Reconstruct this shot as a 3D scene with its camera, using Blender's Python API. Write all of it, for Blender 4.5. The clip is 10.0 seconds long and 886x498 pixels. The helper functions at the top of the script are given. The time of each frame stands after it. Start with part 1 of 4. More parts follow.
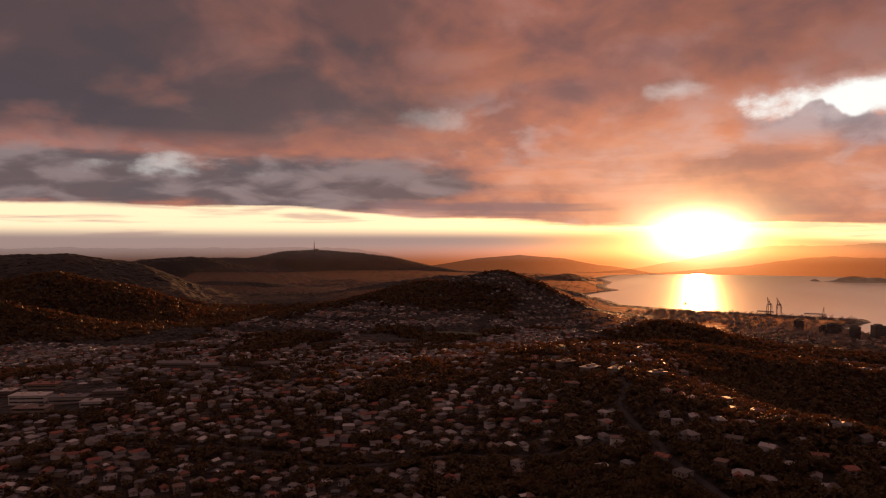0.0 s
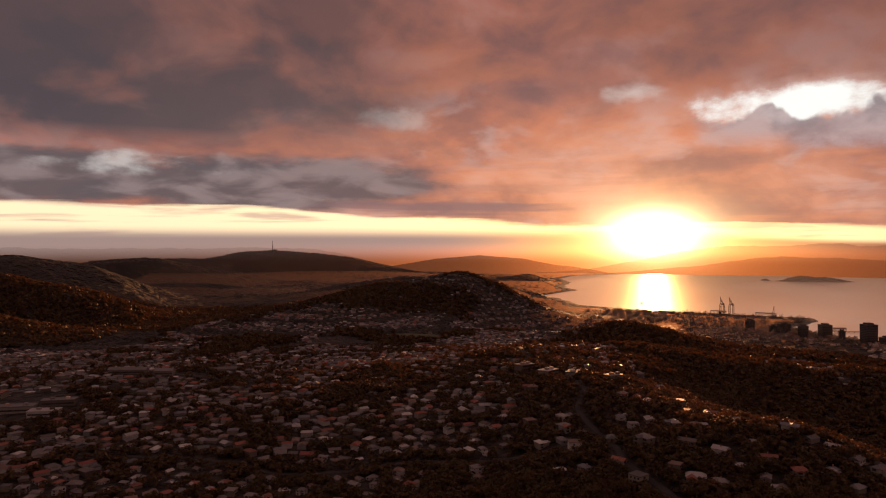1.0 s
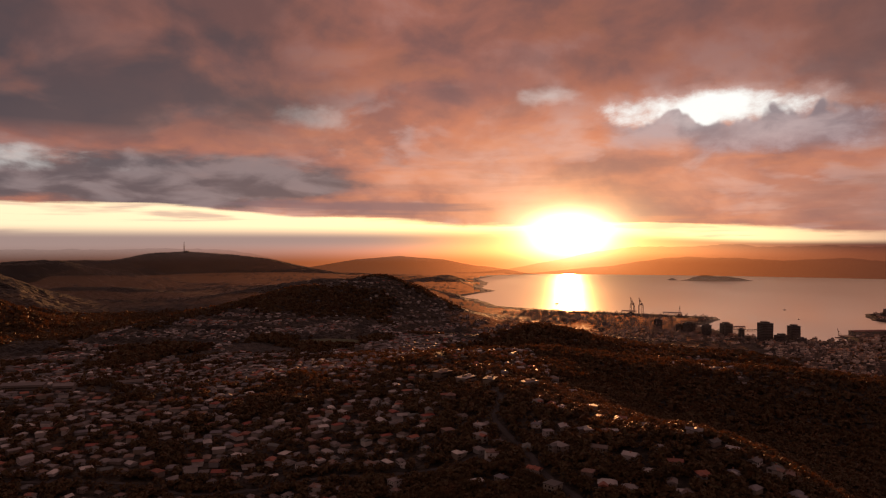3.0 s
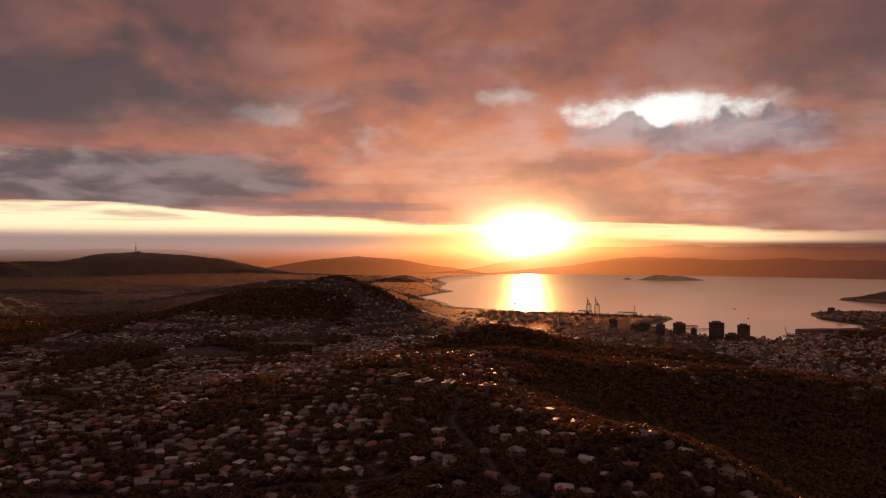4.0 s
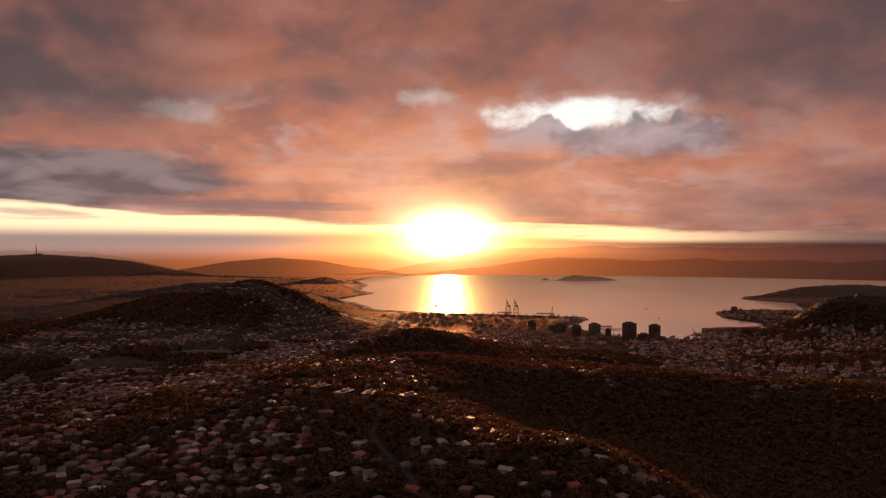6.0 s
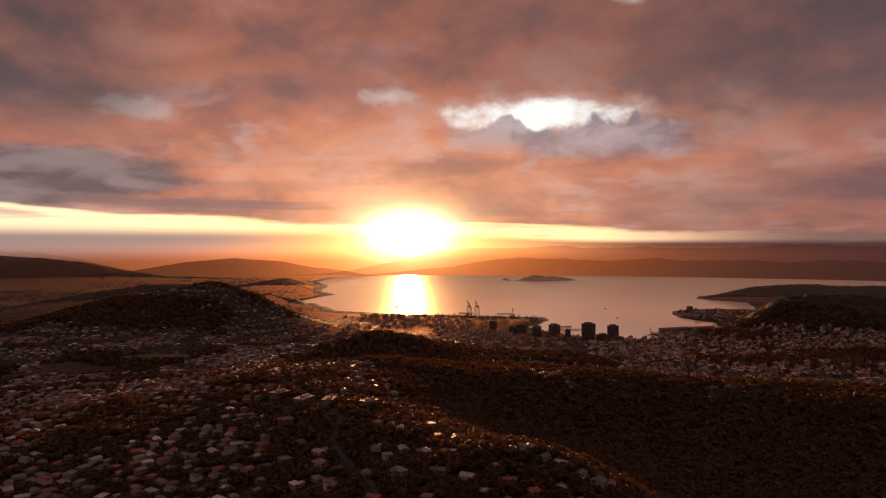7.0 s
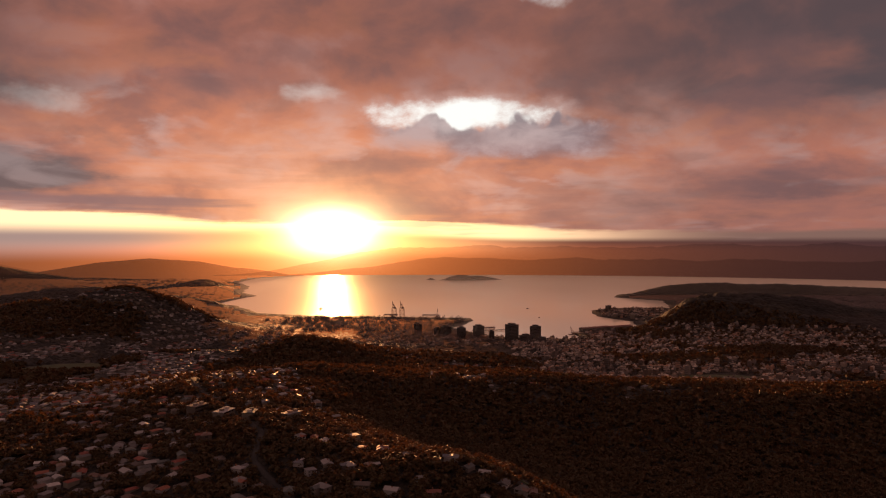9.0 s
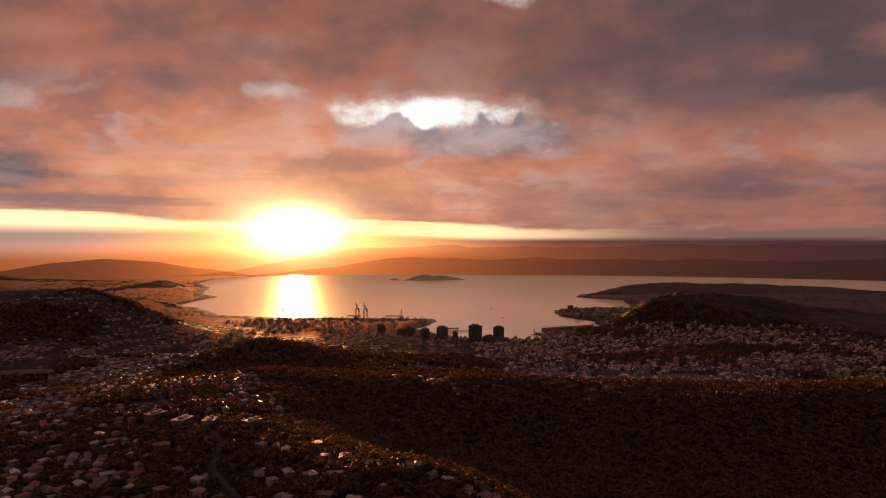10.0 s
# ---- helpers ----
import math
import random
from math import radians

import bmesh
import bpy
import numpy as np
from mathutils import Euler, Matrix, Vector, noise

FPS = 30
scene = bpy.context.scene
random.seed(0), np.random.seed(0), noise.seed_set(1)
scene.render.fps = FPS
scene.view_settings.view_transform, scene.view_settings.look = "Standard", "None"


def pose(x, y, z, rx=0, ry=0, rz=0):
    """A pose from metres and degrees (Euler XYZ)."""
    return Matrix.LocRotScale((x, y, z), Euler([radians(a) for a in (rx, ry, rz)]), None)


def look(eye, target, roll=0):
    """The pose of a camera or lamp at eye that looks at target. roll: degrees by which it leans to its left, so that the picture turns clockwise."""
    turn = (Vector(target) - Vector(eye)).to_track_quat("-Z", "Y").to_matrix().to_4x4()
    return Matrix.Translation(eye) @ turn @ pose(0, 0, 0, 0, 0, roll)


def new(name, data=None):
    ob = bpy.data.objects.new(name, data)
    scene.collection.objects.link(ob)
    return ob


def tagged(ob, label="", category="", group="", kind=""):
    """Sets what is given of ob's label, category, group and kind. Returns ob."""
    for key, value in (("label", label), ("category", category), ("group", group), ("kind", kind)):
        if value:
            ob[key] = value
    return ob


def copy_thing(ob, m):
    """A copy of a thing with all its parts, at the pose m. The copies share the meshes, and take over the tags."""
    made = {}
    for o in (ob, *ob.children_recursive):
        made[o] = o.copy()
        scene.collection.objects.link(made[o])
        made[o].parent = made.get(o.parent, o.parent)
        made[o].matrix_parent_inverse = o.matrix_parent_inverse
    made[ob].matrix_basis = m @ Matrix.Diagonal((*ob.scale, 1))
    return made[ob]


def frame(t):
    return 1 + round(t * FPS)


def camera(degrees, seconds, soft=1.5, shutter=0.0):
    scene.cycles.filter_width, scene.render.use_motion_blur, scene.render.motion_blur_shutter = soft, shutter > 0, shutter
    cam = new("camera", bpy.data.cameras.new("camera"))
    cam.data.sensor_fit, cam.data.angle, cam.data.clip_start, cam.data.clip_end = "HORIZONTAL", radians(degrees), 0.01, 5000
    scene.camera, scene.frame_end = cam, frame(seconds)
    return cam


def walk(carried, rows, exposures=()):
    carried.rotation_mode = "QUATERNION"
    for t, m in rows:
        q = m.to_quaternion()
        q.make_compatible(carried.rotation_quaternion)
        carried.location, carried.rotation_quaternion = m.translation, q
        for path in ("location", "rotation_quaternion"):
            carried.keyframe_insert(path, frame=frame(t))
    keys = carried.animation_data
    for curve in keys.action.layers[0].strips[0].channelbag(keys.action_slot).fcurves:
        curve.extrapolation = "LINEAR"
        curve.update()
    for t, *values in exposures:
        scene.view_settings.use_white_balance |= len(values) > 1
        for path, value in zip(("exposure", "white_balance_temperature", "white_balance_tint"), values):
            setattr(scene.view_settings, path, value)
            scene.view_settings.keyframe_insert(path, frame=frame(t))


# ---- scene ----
cam = camera(64.61, 10.0, 1.2)
PATH = [
    (0.0, pose(-1.75, -4.67, 193.00, 89.63, 0, 14.83)),
    (0.5, pose(-1.42, -4.33, 194.96, 89.63, 0, 13.21)),
    (1.0, pose(-1.13, -3.93, 196.89, 89.61, 0, 11.59)),
    (1.5, pose(-0.89, -3.47, 198.80, 89.61, 0, 9.94)),
    (2.0, pose(-0.68, -2.96, 200.68, 89.60, 0, 8.31)),
    (2.5, pose(-0.50, -2.42, 202.55, 89.59, 0, 6.68)),
    (4.0, pose(-0.11, -0.62, 208.13, 89.55, 0, 1.62)),
    (4.5, pose(0.00, 0.00, 210.00, 89.54, 0, 0.00)),
    (5.0, pose(0.10, 0.62, 211.89, 89.53, 0, -1.63)),
    (5.5, pose(0.20, 1.23, 213.80, 89.54, 0, -3.23)),
    (7.0, pose(0.57, 2.93, 219.72, 89.52, 0, -8.00)),
    (7.5, pose(0.72, 3.42, 221.77, 89.50, 0, -9.55)),
    (8.0, pose(0.90, 3.87, 223.88, 89.47, 0, -11.09)),
    (8.5, pose(1.12, 4.25, 226.05, 89.43, 0, -12.61)),
    (9.0, pose(1.37, 4.57, 228.28, 89.38, 0, -14.12)),
    (9.5, pose(1.66, 4.81, 230.57, 89.34, 0, -15.60)),
    (10.0, pose(2.01, 4.97, 232.95, 89.32, 0, -17.08)),
]
walk(cam, PATH, ((0.0, 0.33), (10.0, 0.33)))

SUN_AZ, SUN_EL = 5.2, 1.15          # degrees, clockwise from +y, above the horizon


# ---- node helpers ----
class Ex:
    """A socket with arithmetic, to write node maths as plain formulas."""

    def __init__(self, tree, socket):
        self.tree, self.socket = tree, socket

    def op(self, kind, *others, clamp=False):
        n = self.tree.nodes.new("ShaderNodeMath")
        n.operation, n.use_clamp = kind, clamp
        for i, v in enumerate((self, *others)):
            if isinstance(v, Ex):
                self.tree.links.new(v.socket, n.inputs[i])
            else:
                n.inputs[i].default_value = v
        return Ex(self.tree, n.outputs[0])

    def __add__(self, o): return self.op("ADD", o)
    def __radd__(self, o): return self.op("ADD", o)
    def __sub__(self, o): return self.op("SUBTRACT", o)
    def __rsub__(self, o): return self.op("MULTIPLY", -1.0).op("ADD", o)
    def __mul__(self, o): return self.op("MULTIPLY", o)
    def __rmul__(self, o): return self.op("MULTIPLY", o)
    def __truediv__(self, o): return self.op("DIVIDE", o)

    def clamp(self):
        return self.op("ADD", 0.0, clamp=True)

    def step(self, a, b):
        """Smooth step from a to b."""
        n = self.tree.nodes.new("ShaderNodeMapRange")
        n.interpolation_type = "SMOOTHSTEP"
        for key, v in (("Value", self), ("From Min", a), ("From Max", b)):
            if isinstance(v, Ex):
                self.tree.links.new(v.socket, n.inputs[key])
            else:
                n.inputs[key].default_value = v
        return Ex(self.tree, n.outputs["Result"])

    def bell(self, middle, width):
        """A Gaussian round middle."""
        d = (self - middle) / width
        return (d * d * -1.0).op("EXPONENT")


def vec(tree, x, y, z=0.0):
    n = tree.nodes.new("ShaderNodeCombineXYZ")
    for i, v in enumerate((x, y, z)):
        if isinstance(v, Ex):
            tree.links.new(v.socket, n.inputs[i])
        else:
            n.inputs[i].default_value = v
    return n.outputs[0]


def noise_tex(tree, vector, scale, detail=6.0, rough=0.55, distort=0.0):
    n = tree.nodes.new("ShaderNodeTexNoise")
    n.inputs["Scale"].default_value, n.inputs["Detail"].default_value = scale, detail
    n.inputs["Roughness"].default_value, n.inputs["Distortion"].default_value = rough, distort
    tree.links.new(vector, n.inputs["Vector"])
    return Ex(tree, n.outputs["Fac"])


def mix(tree, fac, a, b, kind="MIX"):
    n = tree.nodes.new("ShaderNodeMix")
    n.data_type, n.blend_type = "RGBA", kind
    for i, v in ((0, fac), (6, a), (7, b)):
        if isinstance(v, Ex):
            tree.links.new(v.socket, n.inputs[i])
        elif isinstance(v, (int, float)):
            n.inputs[i].default_value = v
        elif isinstance(v, tuple):
            n.inputs[i].default_value = (*v, 1)
        else:
            tree.links.new(v, n.inputs[i])
    return n.outputs[2]


# ---- world: dawn sky under a broken cloud deck ----
def make_world():
    world = bpy.data.worlds.new("dawn_sky")
    scene.world = world
    world.use_nodes = True
    tree = world.node_tree
    tree.nodes.clear()
    tc = tree.nodes.new("ShaderNodeTexCoord")
    sep = tree.nodes.new("ShaderNodeSeparateXYZ")
    tree.links.new(tc.outputs["Generated"], sep.inputs[0])
    x, y, z = (Ex(tree, s) for s in sep.outputs)
    az = x.op("ARCTAN2", y) * 57.29578
    el = z.op("ARCSINE") * 57.29578
    daz, d_el = az - SUN_AZ, el - SUN_EL
    flat_a = vec(tree, az * 0.055, el * 0.13, 3.0)
    flat_b = vec(tree, az * 0.10, el * 0.165, 7.0)
    flat_c = vec(tree, az * 0.07, el * 0.25, 1.0)
    flat_d = vec(tree, az * 0.05, el * 0.75, 5.0)
    n1 = noise_tex(tree, flat_a, 1.3, 4, 0.5, 0.1)
    n2 = noise_tex(tree, flat_b, 1.35, 6, 0.52, 0.25)
    n3 = noise_tex(tree, flat_c, 1.6, 8, 0.6, 0.15)
    n4 = noise_tex(tree, flat_b, 2.6, 7, 0.6, 0.1)
    n5 = noise_tex(tree, flat_d, 1.5, 4, 0.5, 0.3)
    # clouds of the deck shrink towards the horizon
    u, v = az * 0.06, (el.op("MAXIMUM", -2.0) + 3.0).op("LOGARITHM", 2.718) * 1.5
    deck = noise_tex(tree, vec(tree, u, v, 2.0), 1.7, 6, 0.5, 0.3)
    beyond = noise_tex(tree, vec(tree, u, v - 0.11, 2.0), 1.7, 6, 0.5, 0.3)
    relief = deck - beyond
    puffs = noise_tex(tree, vec(tree, u, v, 9.0), 3.6, 5, 0.5, 0.3)
    near = (daz * daz / 620.0 + d_el * d_el / 260.0) * -1.0
    near = near.op("EXPONENT")
    ahead = (daz * daz / 3600.0 + d_el * d_el / 700.0) * -1.0
    ahead = ahead.op("EXPONENT")
    # cloud deck, lit from below by the low sun; base colour brighter away from it, to light the land
    c = mix(tree, ahead, (0.56, 0.20, 0.127), (0.215, 0.095, 0.090))
    c = mix(tree, n1.step(0.36, 0.62) * ahead * (near * 0.4 + 0.6), c, (0.44, 0.145, 0.082))
    c = mix(tree, n2.step(0.49, 0.68) * 0.65 * ahead, c, (0.37, 0.25, 0.245))
    c = mix(tree, n2.step(0.48, 0.30) * 0.6, c, (0.125, 0.075, 0.084))
    c = mix(tree, relief.step(0.0, 0.13) * 0.55 * ahead, c, (0.47, 0.165, 0.085))
    c = mix(tree, relief.step(0.0, -0.13) * 0.6 * ahead, c, (0.125, 0.078, 0.086))
    c = mix(tree, puffs.step(0.50, 0.68) * deck.step(0.60, 0.42) * 0.6 * ahead * el.step(14.0, 10.0), c, (0.42, 0.31, 0.30))
    c = mix(tree, puffs.step(0.47, 0.33) * 0.35 * ahead, c, (0.16, 0.085, 0.088))
    side = (az.step(12.0, 34.0) + az.step(-8.0, -24.0) * 1.5) * el.step(5.5, 11.0)
    c = mix(tree, side.clamp() * (deck.step(0.62, 0.40) * 0.45 + 0.54), c, (0.066, 0.054, 0.063))
    c = mix(tree, near * el.step(16.0, 3.0) * (n2.step(0.3, 0.65) * 0.5 + 0.18), c, (0.78, 0.34, 0.19))
    c = mix(tree, el.step(9.0, 18.0) * ahead * 0.68, c, mix(tree, n2.step(0.4, 0.62), (0.085, 0.045, 0.044), (0.20, 0.072, 0.052)))
    c = mix(tree, az.step(-24.0, -40.0) * el.step(7.0, 12.0) * 0.4, c, (0.050, 0.044, 0.052))
    c = mix(tree, az.step(-6.0, 10.0) * el.step(8.0, 14.0) * 0.22, c, (0.070, 0.050, 0.056))
    streak = n5.step(0.48, 0.60) * el.step(9.5, 5.0)
    c = mix(tree, streak * 0.16, c, (0.20, 0.10, 0.10))
    c = mix(tree, az.step(15.0, 34.0) * el.step(8.0, 3.5) * 0.6, c, mix(tree, n3.step(0.4, 0.62), (0.085, 0.058, 0.068), (0.23, 0.10, 0.085)))
    # slate cloud bank over the western hills
    bank = az.step(-5.0, -22.0) * 1.5 - ((el - 4.9) / 2.1) * ((el - 4.9) / 2.1) + (n3 - 0.5) * 2.8
    c = mix(tree, bank.step(0.1, 1.0) * 0.9, c, mix(tree, puffs.step(0.42, 0.66), (0.080, 0.074, 0.084), (0.19, 0.155, 0.16)))
    tail = 1.0 - ((az + 12.0) / 15.0) * ((az + 12.0) / 15.0) - ((el - 2.9) / 0.75) * ((el - 2.9) / 0.75) + (n5 - 0.5) * 2.5
    c = mix(tree, tail.step(0.1, 0.8) * 0.75, c, (0.16, 0.105, 0.115))
    # hole in the deck above the harbour, with a grey cloud under it
    under = 1.0 - ((az - 20.0) / 11.0) * ((az - 20.0) / 11.0) - ((el - 8.2) / 1.8) * ((el - 8.2) / 1.8) + (n4 - 0.5) * 3.0
    c = mix(tree, under.step(0.0, 1.0) * 0.8, c, mix(tree, n4.step(0.4, 0.65), (0.19, 0.14, 0.16), (0.36, 0.27, 0.28)))
    veil = 1.0 - ((az - 16.8) / 10.0) * ((az - 16.8) / 10.0) - ((el - 10.0) / 2.6) * ((el - 10.0) / 2.6) + (n4 - 0.5) * 2.0
    c = mix(tree, veil.step(0.0, 1.1) * 0.6, c, (0.50, 0.38, 0.36))
    hole = 1.0 - ((az - 15.7) / 6.0) * ((az - 15.7) / 6.0) - ((el - 10.1) / 1.35) * ((el - 10.1) / 1.35) + (n4 - 0.5) * 4.0
    open_sky = hole.step(-0.5, 1.0)
    # smaller rifts: azimuth, elevation, half-width, half-height, brightness
    for ga, ge, gw, gh, gb in ((3.5, 11.4, 2.0, 0.8, 0.28), (-36.0, 6.0, 5.0, 0.7, 0.38), (-16.0, 10.0, 3.0, 0.8, 0.15), (22.5, 19.3, 2.2, 1.0, 0.5)):
        rift = 1.0 - ((az - ga) / gw) * ((az - ga) / gw) - ((el - ge) / gh) * ((el - ge) / gh) + (puffs - 0.5) * 9.0 + (n4 - 0.5) * 6.0
        open_sky = open_sky + rift.step(-0.6, 3.2) * gb
    c = mix(tree, open_sky.clamp(), c, (0.78, 0.80, 0.77))
    # heads of grey cumulus that stand up into the hole
    lumps = noise_tex(tree, vec(tree, az * 0.42, el * 0.25, 4.0), 1.0, 3, 0.45, 0.3)
    head = (9.5 + (lumps - 0.5) * 4.2 - el).step(-0.22, 0.25) * el.step(6.6, 8.9) * az.step(7.2, 10.7) * az.step(29.0, 23.0)
    c = mix(tree, head * 0.9, c, mix(tree, puffs.step(0.38, 0.62), (0.17, 0.145, 0.165), (0.36, 0.285, 0.29)))
    # unseen overcast overhead and behind, its warm brightness set to light the land
    c = mix(tree, el.step(22.0, 36.0), c, (0.28, 0.152, 0.138))
    c = mix(tree, y.step(0.25, -0.35) * 0.85, c, (0.205, 0.110, 0.100))
    # clear strip between the deck and the hills
    sky = tree.nodes.new("ShaderNodeTexSky")
    sky.sky_type, sky.sun_disc = "NISHITA", False
    sky.sun_elevation, sky.sun_rotation = radians(SUN_EL), radians(SUN_AZ)
    clear = mix(tree, 1.0, mix(tree, 1.0, sky.outputs[0], (0.04, 0.04, 0.04), "MULTIPLY"), (0.88, 0.70, 0.47), "ADD")
    clear = mix(tree, daz.bell(0.0, 14.0), clear, (1.7, 1.15, 0.42))
    low = mix(tree, az.step(-12.0, 10.0), (0.29, 0.205, 0.185), (0.60, 0.28, 0.15))
    low = mix(tree, daz.bell(0.0, 9.0), low, (1.5, 0.62, 0.14))
    # dark in the east, to darken the see-through ranges in front
    low = mix(tree, az.step(10.0, 27.0), low, (0.040, 0.020, 0.024))
    right = az.step(4.0, 22.0)
    clear = mix(tree, az.step(14.0, 34.0) * 0.85, clear, (0.42, 0.21, 0.14))
    clear = mix(tree, az.step(24.0, 38.0) * 0.85, clear, (0.11, 0.062, 0.062))
    clear = mix(tree, n5.step(0.52, 0.66) * 0.65, clear, (0.40, 0.25, 0.22))
    clear = mix(tree, el.step(1.5 - right * 1.1, 0.4 - right * 0.5), clear, low)
    # haze colours painted below the horizon, to show through the transparent land
    haze_below = mix(tree, az.step(-30.0, -2.0), (0.070, 0.025, 0.014), (0.13, 0.040, 0.016))
    haze_below = mix(tree, az.step(12.0, 34.0), haze_below, (0.045, 0.021, 0.022))
    clear = mix(tree, el.step(0.0, -1.6), clear, haze_below)
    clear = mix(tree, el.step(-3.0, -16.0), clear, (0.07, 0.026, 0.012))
    edge = 3.0 - az.step(-30.0, -14.0) * 0.7 - az.step(-15.0, -3.0) * 0.6 - az.step(8.0, 30.0) * 0.8 + (n5 - 0.5) * 1.6 + (n3 - 0.5) * 0.9
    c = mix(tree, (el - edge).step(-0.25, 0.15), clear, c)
    # the sun and its aureole
    r = (daz * daz * 0.68 + (d_el + 0.4) * (d_el + 0.4) * 2.3).op("SQRT")
    glow = (r * -0.98).op("EXPONENT") * 15.0 + r.bell(0.0, 0.8) * 40.0
    c2 = mix(tree, 1.0, c, mix(tree, 1.0, (1.0, 0.86, 0.5), vec(tree, glow, glow, glow), "MULTIPLY"), "ADD")
    g2 = (r * -0.42).op("EXPONENT") * 1.3
    c2 = mix(tree, 1.0, c2, mix(tree, 1.0, (1.0, 0.50, 0.10), vec(tree, g2, g2, g2), "MULTIPLY"), "ADD")
    g3 = (r * -0.085).op("EXPONENT") * 0.20
    c2 = mix(tree, 1.0, c2, mix(tree, 1.0, (1.0, 0.40, 0.18), vec(tree, g3, g3, g3), "MULTIPLY"), "ADD")
    # orange haze glow painted below the horizon round the sun's bearing, behind transparent land
    haze_glow = (daz.op("ABSOLUTE") * -0.11).op("EXPONENT") * (el * 0.12).op("EXPONENT") * el.step(0.3, -0.8) * 2.0
    c2 = mix(tree, 1.0, c2, mix(tree, 1.0, (1.0, 0.21, 0.035), vec(tree, haze_glow, haze_glow, haze_glow), "MULTIPLY"), "ADD")
    bg = tree.nodes.new("ShaderNodeBackground")
    bg.inputs["Strength"].default_value = 1.0
    tree.links.new(c2, bg.inputs["Color"])
    out = tree.nodes.new("ShaderNodeOutputWorld")
    tree.links.new(bg.outputs[0], out.inputs["Surface"])


make_world()
sun = new("sun", bpy.data.lights.new("sun", "SUN"))
sun.data.energy, sun.data.angle, sun.data.color = 5.0, radians(1.0), (1.0, 0.42, 0.15)
sun_way = Vector((math.sin(radians(SUN_AZ)), math.cos(radians(SUN_AZ)), math.tan(radians(SUN_EL + 0.7))))
sun.matrix_world = look(sun_way * 3000, (0, 0, 0))


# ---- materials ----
def see_through_haze(tree, socket, most=0.9, reach=1700.0, layers=1.0):
    """Imitates haze, strongest round the sun's bearing: the further off a surface lies, the more transparent it is
    made, so the glow behind shows.
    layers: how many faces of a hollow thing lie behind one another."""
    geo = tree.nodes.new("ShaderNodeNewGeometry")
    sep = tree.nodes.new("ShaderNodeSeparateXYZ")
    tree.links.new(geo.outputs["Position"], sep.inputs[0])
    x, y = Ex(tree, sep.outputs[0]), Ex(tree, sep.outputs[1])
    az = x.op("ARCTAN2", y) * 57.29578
    sunward = az.step(-11.0, 2.0) * az.step(32.0, 14.0)
    r = (x * x + y * y).op("SQRT") - (1800.0 - sunward * 580.0)
    fac = (1.0 - (r.op("MAXIMUM", 0.0) / -reach).op("EXPONENT")) * (sunward * 0.34 + 0.38) * most
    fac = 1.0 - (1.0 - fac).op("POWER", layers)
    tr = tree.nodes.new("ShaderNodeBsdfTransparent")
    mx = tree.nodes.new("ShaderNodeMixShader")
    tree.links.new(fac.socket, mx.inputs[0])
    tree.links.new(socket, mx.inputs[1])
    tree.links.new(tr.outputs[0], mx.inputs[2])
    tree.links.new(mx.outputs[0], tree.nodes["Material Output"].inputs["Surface"])


